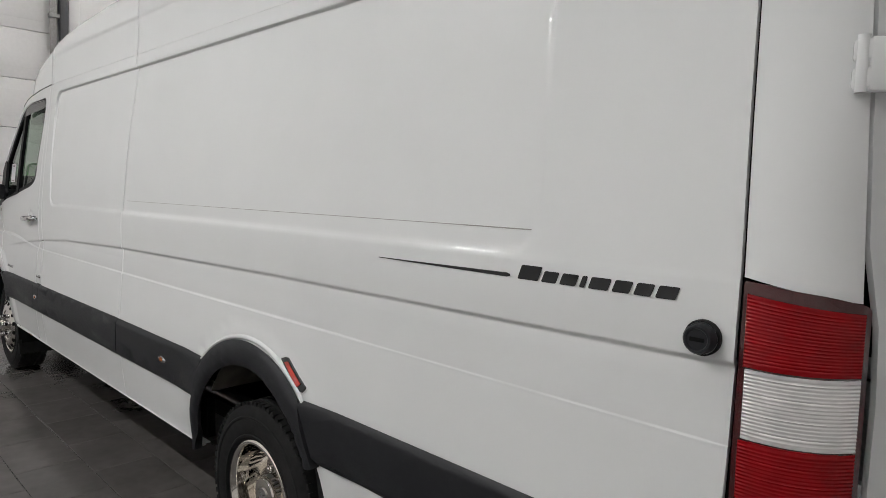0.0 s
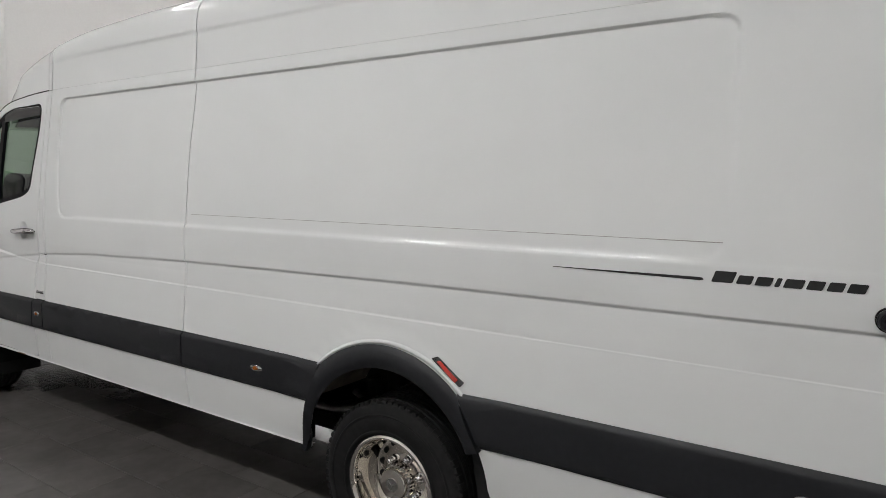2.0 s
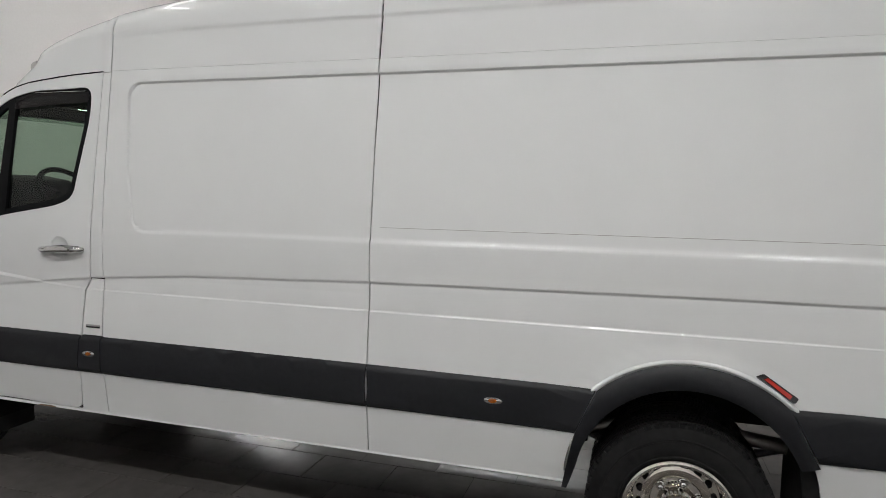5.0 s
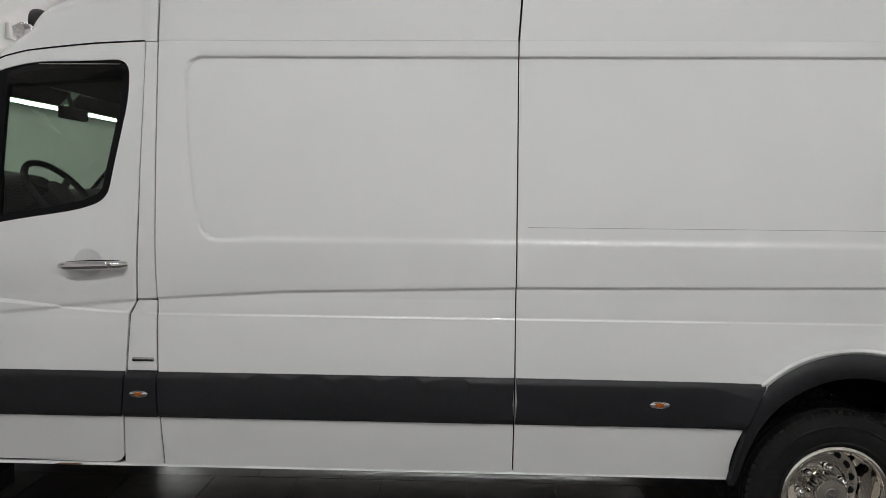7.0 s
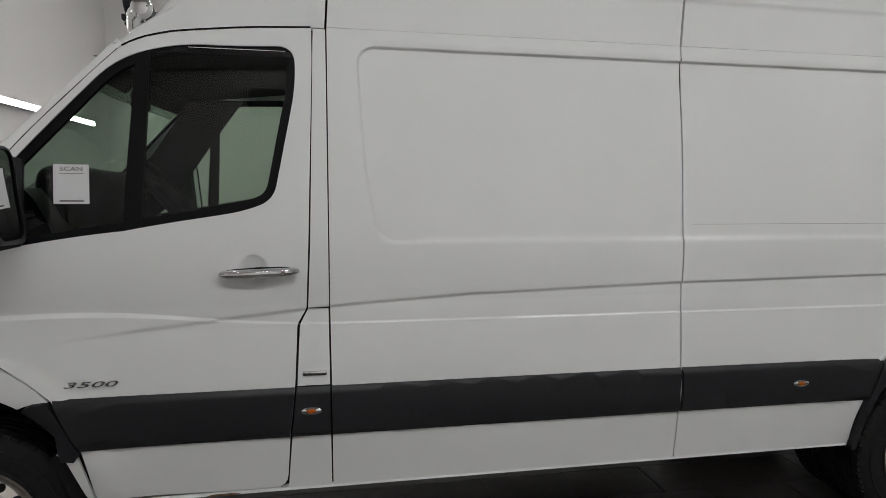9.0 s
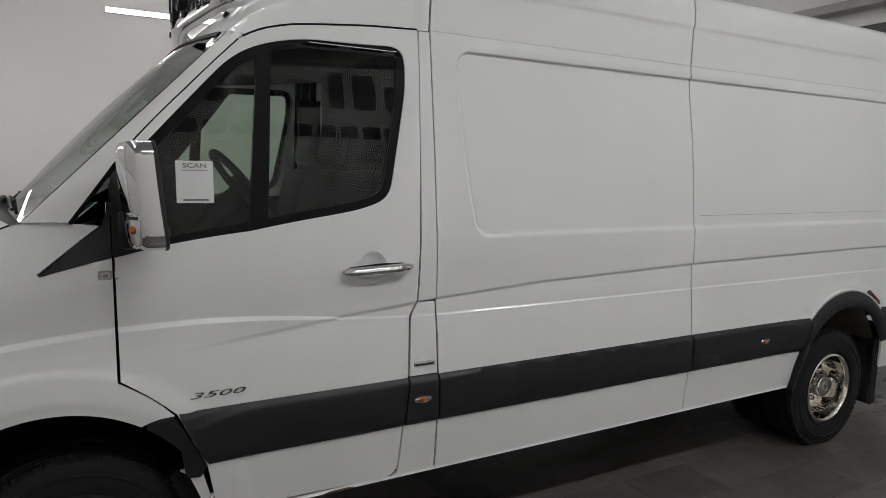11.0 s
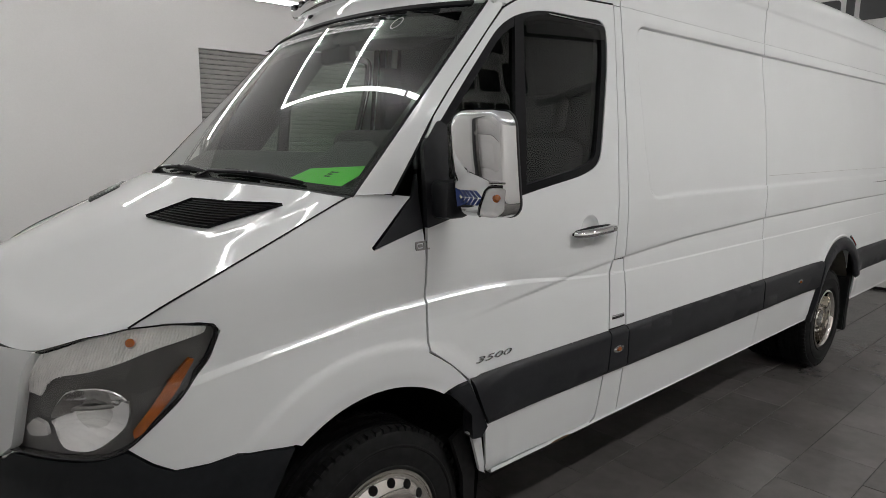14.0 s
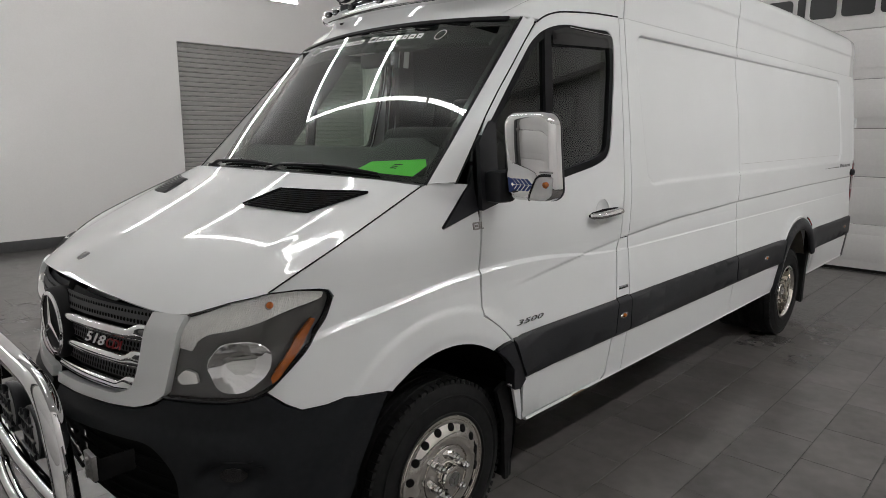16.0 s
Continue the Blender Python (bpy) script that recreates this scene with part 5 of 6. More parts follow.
def side_lamp(x, z, y):
    lamp = thing("marker_lamp", "small oval side marker lamp, amber in a chrome base", "marker lamp", (x, y, z), "side marker lamps")
    lamp.parent = van
    base = lathe([(0.0, 0.006), (0.014, 0.005), (0.017, 0.0)], pose(0, 0, 0, 90), 24)
    turned(base, Matrix.Diagonal((2.6, 1, 1.05, 1)))
    part("base", base, CHROME, lamp)
    lens = lathe([(0.0, 0.012), (0.008, 0.010), (0.011, 0.004), (0.011, 0.0)], pose(0, 0, 0, 90), 20)
    turned(lens, Matrix.Diagonal((1.9, 1, 1.0, 1)))
    part("lens", lens, AMBER, lamp, "amber lens")


side_lamp(1.285, 0.812, 0.0005)
side_lamp(3.531, 0.807, 0.0005)
side_lamp(5.93, 0.807, 0.0005)

refl = [(4.583, 1.023), (4.611, 1.033), (4.738, 0.947), (4.724, 0.929)]


part("reflector_frame", sheet(rounded(refl, 0.006), lambda x, z: Vector((x, side_y(x, z) - 0.012, z)), 0.02, 0.02, depth=0.02), GLOSSBLACK, van, "black reflector frame")
part("side_reflector", sheet(rounded([(4.611, 1.0145), (4.625, 1.0195), (4.714, 0.9570), (4.704, 0.9450)], 0.003), lambda x, z: Vector((x, side_y(x, z) - 0.016, z)), 0.02, 0.02, depth=0.006), REFLRED, van, "red side reflector")

cap = thing("filler_cap", "black round screw cap on the side", "filler cap", (6.091, side_y(6.09, 1.365) - 0.001, 1.365))
cap.parent = van
part("collar", lathe([(0.036, 0.0), (0.036, 0.010), (0.032, 0.014)], FACE, 32), RUBBER, cap)
part("cap", lathe([(0.031, 0.012), (0.030, 0.030), (0.026, 0.036), (0.022, 0.036), (0.020, 0.033), (0.0, 0.033)], FACE, 32), PLASTIC, cap)
part("slot", box(-0.014, 0.014, -0.037, -0.033, -0.004, 0.004, 0.001), SHELL, cap)
part("rib_line", tube([on_side(x, 1.5525) + Vector((0, 0.0005, 0)) for x in (2.966, 3.5, 4.0, 4.5, 5.0, 5.4, 5.65)], 0.0014, 6), SHUTTER, van, "fine joint line in the side panel")


# lettering on the side, as plain slanted blocks
def side_blocks(x, z, widths, height, gap, slant):
    bm = bmesh.new()
    for w, h in widths:
        s = slant * h * height
        pts = rounded([(x, z), (x + w, z), (x + w + s, z + height * h), (x + s, z + height * h)], 0.004, 2)
        top = [bm.verts.new((p[0], side_y(p[0], p[1]) - 0.0022, p[1])) for p in pts]
        bm.faces.new(top)
        x += w + gap
        z -= 0.0
    return bm


part("side_lettering", side_blocks(5.624, 1.430, [(0.062, 1.25), (0.042, 0.95), (0.044, 0.95), (0.014, 0.95), (0.050, 0.95), (0.042, 0.95), (0.040, 0.95), (0.044, 0.95)], 0.0285, 0.0095, 0.35), DECAL, van,
     "black lettering decal, slanted")
bm = bmesh.new()
vs = [bm.verts.new((x, side_y(x, z) - 0.0022, z)) for x, z in ((5.090, 1.4355), (5.59, 1.431), (5.602, 1.4335), (5.600, 1.4395), (5.59, 1.4415), (5.090, 1.4375))]
bm.faces.new(vs)
part("side_stripe", bm, DECAL, van, "tapering black stripe decal")


# ---- tail lamp ----
def lamp_skin(out):
    def f(x, z):
        p = on_side(x, 1.2)
        e = on_side(x + 0.002, 1.2)
        n = Vector((-(e.y - p.y), 0, 0)) + Vector((0, 0, 0))
        n = Vector(((e.y - p.y), -(e.x - p.x), 0)).normalized()
        q = p + n * out
        return Vector((q.x, q.y + 0.010 * smooth(1.15, 0.9, z), z))
    return f


def tail_lamp():
    lamp = thing("tail_lamp", "tall red and clear ribbed tail lamp at the rear corner", "tail lamp")
    lamp.parent = van
    part("body", sheet(rounded([(6.155, 0.892), (6.346, 0.892), (6.346, 1.452), (6.30, 1.468), (6.160, 1.486)], [0.01, 0.02, 0.012, 0.03, 0.008]), lamp_skin(0.004), 0.012, 0.05, depth=0.04), DARKRED, lamp, "dark red lamp body", -50)
    for z0, z1, mat in ((1.322, 1.462, RED), (1.184, 1.318, CLEARRIB), (1.064, 1.180, RED), (1.014, 1.054, CLEARRIB), (0.998, 1.010, RED), (0.958, 0.994, CLEARRIB), (0.902, 0.952, RED)):
        def ribbed(x, z, z0=z0, z1=z1):
            wave = math.sin((z - z0) * 2 * math.pi / 0.0070)
            drop = 0.024 * (x - 6.168) / 0.17 * (z - z0) / (z1 - z0) if z1 > 1.4 else 0.0
            return lamp_skin(0.008 + 0.0009 * wave * smooth(0.0, 0.004, z - z0) * smooth(0.0, 0.004, z1 - z))(x, z - drop)
        n = max(2, int((z1 - z0) / 0.0012))
        rows = [z0 + (z1 - z0) * i / n for i in range(n + 1)]
        x0 = 6.168 if mat is RED else 6.172
        outline = [(x0, z0), (6.338, z0), (6.338, z1), (x0, z1)]
        if z1 - z0 < 0.045 and mat is CLEARRIB:
            outline = rounded([(x0 + 0.012, z0), (6.338, z0), (6.338, z1), (x0 + 0.012, z1)], [0.018, 0, 0, 0.018], 4)
        part("lens", sheet(outline, ribbed, 0.02, 0.02, vs=rows, depth=0.010), mat, lamp, "red ribbed lens" if mat is RED else "clear ribbed lens", -60)
    return lamp


tail_lamp()
hinge = thing("door_hinge", "white painted rear door hinge", "hinge", (6.330, 0.112, 1.876))
hinge.parent = van
for z0, z1 in ((0.006, 0.045), (-0.042, -0.004)):
    part("knuckle", box(-0.034, 0.000, -0.030, 0.04, z0, z1, 0.007, segments=2), PAINT, hinge)
part("pin", lathe([(0.0, -0.049), (0.010, -0.048), (0.010, 0.051), (0.0, 0.052)], Matrix.Translation((-0.018, -0.026, 0)), 14), PAINT, hinge)
flap = Matrix.Translation((-0.012, -0.022, 0)) @ pose(0, 0, 0, 0, 0, 40)
part("leaf", turned(box(0.0, 0.17, -0.012, 0.012, -0.046, 0.048, 0.006, segments=2), flap), PAINT, hinge)
for z in (-0.022, 0.022):
    part("bolt", turned(lathe([(0.0105, 0.0), (0.0105, 0.003), (0.0, 0.0032)], pose(0, 0, 0, 90, 0, 0), 12), flap @ Matrix.Translation((0.050, -0.0115, z))), SHELL, hinge)
camunit = thing("rear_camera", "small black camera on the rear roof edge", "camera", (6.385, 0.318, 2.652))
camunit.parent = van
part("body", box(-0.02, 0.05, -0.035, 0.03, -0.03, 0.03, 0.008), PLASTIC, camunit)
part("lens", lathe([(0.018, 0.0), (0.018, 0.012), (0.0, 0.012)], Matrix.Translation((0.05, 0, -0.01)) @ pose(0, 0, 0, 0, 110, 0), 16), GLOSSBLACK, camunit)
# dealer sticker on the rear door, as bars
st = bmesh.new()
for i, (w, z) in enumerate(((0.09, 1.235), (0.12, 1.205), (0.10, 1.175))):
    box(6.4235, 6.425, 0.42, 0.42 + w, z, z + 0.014, bm=st)
part("door_sticker", st, DECAL, van, "small black sticker of plain bars")


# ---- front bumper ----
BUMPER = ([(0.66, 0.868), (0.74, 0.884), (0.826, 0.893), (0.90, 0.889), (0.985, 0.893), (1.04, 0.922), (1.094, 0.968), (1.15, 0.951), (1.214, 0.943), (1.322, 0.938), (1.45, 0.932), (1.485, 0.905),
           (1.58, 0.880), (1.67, 0.872), (1.85, 0.866), (2.055, 0.856)]
          + rounded([(2.055, 0.775), (1.46, 0.795), (1.37, 0.71), (1.36, 0.45), (1.46, 0.43), (2.055, 0.42)], [0, 0.06, 0.05, 0.04, 0.03, 0])
          + [(2.055, 0.34), (1.40, 0.34), (1.10, 0.36), (0.86, 0.37), (0.822, 0.50), (0.775, 0.62), (0.745, 0.70), (0.70, 0.79)])


def bumper_skin(s, z):
    p = nose(s, z)
    e = 0.004
    n = -(nose(s + e, z) - p).cross(nose(s, z + e) - p).normalized()
    out = 0.004 + 0.016 * smooth(0.86, 0.80, z) * smooth(0.9, 1.2, s) + 0.010 * smooth(0.60, 0.57, z)
    dx, dz = (s - 1.20) / 0.085, (z - 0.705) / 0.048
    out -= 0.035 * smooth(1.25, 0.85, math.hypot(dx, dz))
    return p + n * out


ob = part("front_bumper", sheet(BUMPER, bumper_skin, 0.025, 0.02, (), (), 0.03, -1), BUMPER_BLACK, van, "charcoal plastic front bumper", -50)
mirrored(ob, van)
for z in (0.48, 0.53, 0.58, 0.63, 0.68, 0.73):
    ob = part("lower_grille_bar", tube([nose(s, z) + Vector((0.07, 0, 0)) for s in (1.38, 1.5, 1.62, 1.76, 1.9, 2.06)], 0.007, 6), SHELL, van)
    mirrored(ob, van)
ob = part("grille_back", loft(lambda a, b: nose(1.34 + 0.72 * a, 0.40 + 0.40 * b) + Vector((0.09, 0.02, 0)), 10, 4), SHELL, van, "", 60)
mirrored(ob, van)
fog = part("fog_lamp", loft(lambda a, b: bumper_skin(1.20 + 0.045 * (2 * a - 1) * math.sqrt(max(0, 1 - (2 * b - 1) ** 2)), 0.705 + 0.026 * (2 * b - 1)) + Vector((0.004, 0.006, 0)) * 0 - Vector((0.003, 0.004, 0)), 10, 10),
           FOGLENS, van, "small oval fog lamp set into the bumper", 80)
mirrored(fog, van)


# ---- headlamp ----
LAMP = rounded([(1.484, 0.940), (1.44, 0.945), (1.322, 0.949), (1.214, 0.954), (1.15, 0.960), (1.088, 0.983), (0.967, 1.082), (0.882, 1.176), (0.855, 1.240), (0.870, 1.262), (0.973, 1.280), (1.080, 1.281), (1.211, 1.255), (1.361, 1.208),
                (1.385, 1.150), (1.40, 1.09)], [0.03, 0.02, 0.02, 0.02, 0.02, 0.02, 0.02, 0.02, 0.02, 0.02, 0.02, 0.02, 0.02, 0.01, 0.02, 0.02], 3)
LAMP = inset(LAMP, -0.0045)


def lamp_at(out):
    def f(s, z):
        p = nose(s, z)
        e = 0.004
        n = -(nose(s + e, z) - p).cross(nose(s, z + e) - p).normalized()
        return p + n * out
    return f


def headlamp():
    lamp = thing("headlamp", "large grey-bezelled headlamp with clear lens and amber side marker", "headlamp")
    lamp.parent = van
    made = []

    def add(name, outline, mat, out, label="", du=0.03, dv=0.02, depth=0.01, f=None, vs=()):
        ob = part(name, sheet(outline, f or lamp_at(out), du, dv, (), vs, depth, -1), mat, lamp, label, -50)
        made.append(ob)
        return ob
    add("rim", ring(inset(LAMP, -0.001), inset(LAMP, 0.0025)), GLOSSBLACK, 0.002, "thin black lamp seal", depth=0.03)
    add("bezel", inset(LAMP, 0.004), LAMPGREY, -0.022, "dark grey lamp bezel", depth=0.02)
    # upper indicator band, finely ribbed
    band = rounded([(1.392, 1.108), (1.366, 1.205), (1.213, 1.254), (1.080, 1.280), (0.972, 1.279), (0.876, 1.261), (0.885, 1.243), (1.02, 1.218), (1.10, 1.195), (1.20, 1.172), (1.275, 1.160), (1.315, 1.135), (1.335, 1.100)],
                   [0.01, 0.01, 0.02, 0.02, 0.02, 0.01, 0.01, 0.02, 0.02, 0.02, 0.02, 0.02, 0.01], 3)

    def ribs(s, z):
        return lamp_at(-0.012 + 0.0012 * math.sin(2 * math.pi * (s + z * 0.35) / 0.0080))(s, z)
    add("indicator", band, CLEARBAND, 0, "finely ribbed clear indicator", du=0.0014, dv=0.010, f=ribs, depth=0.004)
    # main beam cavity
    c_s, c_z, rs, rz = 1.165, 1.075, 0.098, 0.078
    cav = rounded([(1.265, 1.075), (1.225, 1.000), (1.150, 0.992), (1.085, 1.045), (1.072, 1.110), (1.110, 1.152), (1.215, 1.140)], 0.03, 4)

    def bowl(s, z):
        d = math.hypot((s - c_s) / rs, (z - c_z) / rz)
        return lamp_at(-0.020 - 0.060 * max(0.0, 1 - d * d * 0.8) + 0.0012 * math.sin(s * 2 * math.pi / 0.022))(s, z)
    # the bezel is opened by laying the bowl's rim over it
    add("reflector", cav, REFLECT, 0, "bright main reflector", du=0.012, dv=0.012, f=lambda s, z: bowl(s, z) + (lamp_at(0.05)(s, z) - lamp_at(0.0)(s, z)) * 1.45, depth=0.004)
    q = lamp_at(-0.002)(1.165, 1.075)
    cover = bmesh.new()
    for k in range(1):
        tube([lamp_at(0.004)(1.268 - 0.19 * a, 1.083 + 0.012 * a) for a in (0, 0.25, 0.5, 0.75, 1.0)], 0.006, 8, cover)
    made.append(part("reflector_bar", cover, DULLSTEEL, lamp, "bar across the reflector"))
    add("parking_lamp", rounded([(1.400, 1.010), (1.365, 1.040), (1.325, 1.032), (1.318, 1.000), (1.385, 0.988)], 0.010), CLEARRIB, -0.006, "small clear parking lamp", depth=0.01)
    add("side_marker", rounded([(1.075, 1.000), (1.055, 1.012), (0.955, 1.118), (0.915, 1.182), (0.930, 1.186), (0.985, 1.130), (1.078, 1.022)], 0.006), AMBER, 0.0005, "amber side marker lens", depth=0.012)
    made.append(part("turn_bulb", lathe([(0.0, 0.022), (0.011, 0.018), (0.013, 0.0)], Matrix.Translation(lamp_at(-0.012)(1.075, 1.243)) @ pose(0, 0, 0, 60, -40, 0), 14), AMBER, lamp, "amber bulb"))
    cover = add("lens", inset(LAMP, 0.004), LENS, 0.004, "clear outer lens", du=0.03, dv=0.02, depth=0)
    cover.visible_shadow = False
    return lamp, made


lamp, made = headlamp()
other = thing("headlamp", "large grey-bezelled headlamp with clear lens and amber side marker", "headlamp")
other.parent = van
for ob in made:
    o2 = mirrored(ob, other)
    if ob.name.startswith("lens"):
        o2.visible_shadow = False

# ---- grille ----
grille = thing("front_grille", "chrome-barred grille in a white surround", "grille")
grille.parent = van
SUR = (rounded([(1.488, 0.915), (1.438, 0.955), (1.393, 1.09), (1.356, 1.212), (1.488, 1.209), (1.492, 1.185), (1.545, 1.020), (1.580, 0.950), (1.66, 0.918), (2.055, 0.905), (2.055, 0.868), (1.85, 0.874), (1.67, 0.882), (1.56, 0.893)],
               [0.02, 0, 0, 0.005, 0.005, 0.01, 0.03, 0.03, 0.03, 0, 0, 0.01, 0.02, 0.02], 3))
ob = part("surround", sheet(SUR, lamp_at(0.012), 0.02, 0.02, (), (), 0.03, -1), PAINT, grille, "white grille surround", -50)
mirrored(ob, grille)
HOLE = [(1.486, 1.215), (2.055, 1.235), (2.055, 0.90), (1.66, 0.915), (1.578, 0.948), (1.54, 1.02)]
ob = part("backing", sheet(HOLE, lamp_at(-0.035), 0.04, 0.03, (), (), 0, -1), MESH, grille, "black grille backing", -50)
mirrored(ob, grille)


def grille_bar(z0, z1, s0, mat, out, name="bar", label=""):
    def f(a, b):
        s = s0 + (2.055 - s0) * a ** 1.3
        ang = math.pi * b
        top = z1 + 0.024 * smooth(s0 + 0.115, s0 + 0.055, s)
        z = (z0 + top) / 2 - (top - z0) / 2 * math.cos(ang)
        return lamp_at(out - 0.030 + 0.030 * math.sin(ang) ** 0.6)(s, z)
    ob = part(name, loft(f, 30, 10), mat, grille, label, 70)
    mirrored(ob, grille)


grille_bar(1.108, 1.148, 1.490, CHROME, 0.008, label="chrome grille bar")
grille_bar(1.014, 1.054, 1.520, CHROME, 0.008, label="chrome grille bar")
grille_bar(0.922, 0.960, 1.560, CHROME, 0.008, label="chrome grille bar")
# perforated bands between the bars: a plate with oval holes
for z0, z1, s0 in ((1.158, 1.214, 1.505), (0.968, 1.010, 1.56), (1.062, 1.104, 1.53)):
    ob = part("perforated_band", sheet([(s0, z0), (2.055, z0), (2.055, z1), (s0, z1)], lamp_at(-0.014), 0.04, 0.03, (), (), 0.004, -1), BANDGREY, grille, "dark perforated grille band", -50)
    mirrored(ob, grille)
    holes = bmesh.new()
    n = int((2.05 - s0) / 0.0165)
    for i in range(n):
        for j in range(2):
            s = s0 + 0.008 + 0.0165 * i + 0.008 * j
            z = z0 + (z1 - z0) * (0.27 + 0.46 * j)
            if s > 2.05:
                continue
            c = lamp_at(-0.0132)(s, z)
            e = lamp_at(-0.0132)(s + 0.01, z)
            d = (e - c).normalized()
            n3 = -(d.cross(Vector((0, 0, 1)))).normalized()
            rot = Matrix((d, Vector((0, 0, 1)), n3)).transposed().to_4x4()
            lathe([(0.0, 0.0), (0.0052, 0.0)], Matrix.Translation(c) @ rot @ pose(0, 0, 0, 0, 0, 18) @ Matrix.Diagonal((1, 1.75, 1, 1)), 8, holes)
    ob = part("grille_perforation", holes, SHELL, grille, "", 60)
    tagged(ob, "", "", "", "stuff")
    mirrored(ob, grille)
# round emblem in the middle, kept plain
m = Matrix.Translation((-1.122, MID, 1.080)) @ pose(0, 0, 0, 0, -90, 0)
part("emblem_ring", lathe([(0.118, 0.0), (0.118, 0.005), (0.113, 0.009), (0.106, 0.009), (0.102, 0.005), (0.102, 0.0)], m, 48), CHROME, grille, "chrome ring emblem")
part("emblem_disc", lathe([(0.132, -0.06), (0.132, -0.012), (0.126, -0.003), (0.118, 0.001), (0.0, 0.002)], m, 48), MESH, grille, "black disc of the emblem")
for k in range(3):
    a = radians(90 + 120 * k)
    bm = tube([(0.0, 0.0, 0.010), (0.052 * math.cos(a), 0.052 * math.sin(a), 0.009), (0.103 * math.cos(a), 0.103 * math.sin(a), 0.008)], [0.013, 0.008, 0.003], 8, flat=0.5)
    part("emblem_bar", turned(bm, m @ pose(0, 0, 0, 0, 0, -90)), CHROME, grille)
me, wd = text_mesh("518", 0.038, 0.004, 0.55, DECALWHITE)
for v in me.vertices:
    v.co.x *= 1.45
me2, wd2 = text_mesh("CDI", 0.034, 0.004, 0.50, material("red_lettering", (0.30, 0.012, 0.015), 0.3))
for mm, s_at, lab in ((me, 1.835, "pale model number on the grille"), (me2, 1.705, "red model letters on the grille")):
    p0, p1 = lamp_at(0.0)(s_at, 1.068), lamp_at(0.0)(s_at - 0.09, 1.068)
    ob = part("grille_text", mm, SILVER, grille, lab)
    ob.location = p0
    ob.rotation_euler = (0, 0, math.atan2(p1.y - p0.y, p1.x - p0.x))

# badge and vents on the bonnet
bd = bonnet_at(0.92, 1.0)
part("bonnet_badge", lathe([(0.031, -0.004), (0.031, 0.003), (0.028, 0.004), (0.0, 0.005)], Matrix.Translation(bd + Vector((0.02, 0, 0.008))) @ pose(0, 0, 0, 0, -24, 0), 28), SILVER, van, "round silver badge on the bonnet")


def bonnet_uv(x, y):
    best = None
    for i in range(81):
        for j in range(81):
            p = bonnet_at(i / 80, j / 80)
            d = (p.x - x) ** 2 + (p.y - y) ** 2
            if best is None or d < best[0]:
                best = (d, i / 80, j / 80)
    return best[1:]


VENT = [bonnet_uv(*p) for p in ((-0.268, 0.208), (-0.456, 0.323), (-0.538, 0.633), (-0.402, 0.586))]


def bonnet_vent(sign):
    v = thing("bonnet_vent", "black slatted air vent in the bonnet", "vent", group="bonnet vents")
    v.parent = van

    def at(a, b, up):
        q = [(1 - b) * ((1 - a) * VENT[0][i] + a * VENT[1][i]) + b * ((1 - a) * VENT[3][i] + a * VENT[2][i]) for i in (0, 1)]
        p = bonnet_at(*q)
        if sign > 0:
            p.y = 2 * MID - p.y
        return p + Vector((-0.3, 0, 1.0)) * up
    part("frame", loft(lambda a, b: at(a, b, 0.0022), 10, 16, thick=0.01), SEAL, v, "black vent frame", 60)
    for k in range(10):
        a = 0.06 + 0.88 * k / 9
        part("slat", loft(lambda q, b, a=a: at(a + 0.045 * (q - 0.5), 0.04 + 0.92 * b, 0.0024 + 0.0055 * q), 2, 16, thick=0.002), BANDGREY, v)


bonnet_vent(-1)
bonnet_vent(1)

# scuttle panel and wipers
def scuttle_at(a, b):
    m = b if b <= 0.5 else 1 - b
    p = Vector(spline(REAR_EDGE, 2 * m)).lerp(screen_edge(m, True), -0.10 + 1.2 * a)
    if b > 0.5:
        p.y = 2 * MID - p.y
    return p + Vector((0, 0, -0.004))


part("scuttle", loft(scuttle_at, 4, 40), PLASTIC, van, "black scuttle panel under the windscreen", 60)


def wiper(y0, y1, dy):
    w = thing("windscreen_wiper", "black windscreen wiper lying at the foot of the screen", "wiper", group="wipers")
    w.parent = van

    def at(y, a, up):
        b = (y - 0.082) / (2 * (MID - 0.082))
        return screen_at(a, b) + Vector((-0.72, 0, 0.69)) * up
    part("pivot", lathe([(0.030, -0.02), (0.028, 0.010), (0.018, 0.022), (0.0, 0.024)], Matrix.Translation(at(y0, -0.02, 0.012)), 18), PLASTIC, w)
    part("arm", tube([at(y0, -0.02, 0.026), at(y0 + dy * 0.15, 0.004, 0.036), at(y0 + dy * 0.6, 0.022, 0.028)], [0.013, 0.011, 0.007], 8, flat=0.6), PLASTIC, w)
    part("blade", tube([at(y1, 0.018, 0.012), at(y0 + dy * 0.3, 0.026, 0.014), at(y0 + dy * 0.8, 0.024, 0.013), at(y0 + dy * 1.10, 0.016, 0.010)], [0.005, 0.007, 0.007, 0.004], 8, flat=1.4), SEAL, w)


wiper(1.58, 1.50, -0.55)
wiper(0.95, 0.88, -0.58)

# screen lettering, as plain outlined bars on the glass
def on_screen(x, b, a):
    return screen_at(a, b) + Vector((-0.72, 0, 0.69)) * 0.005


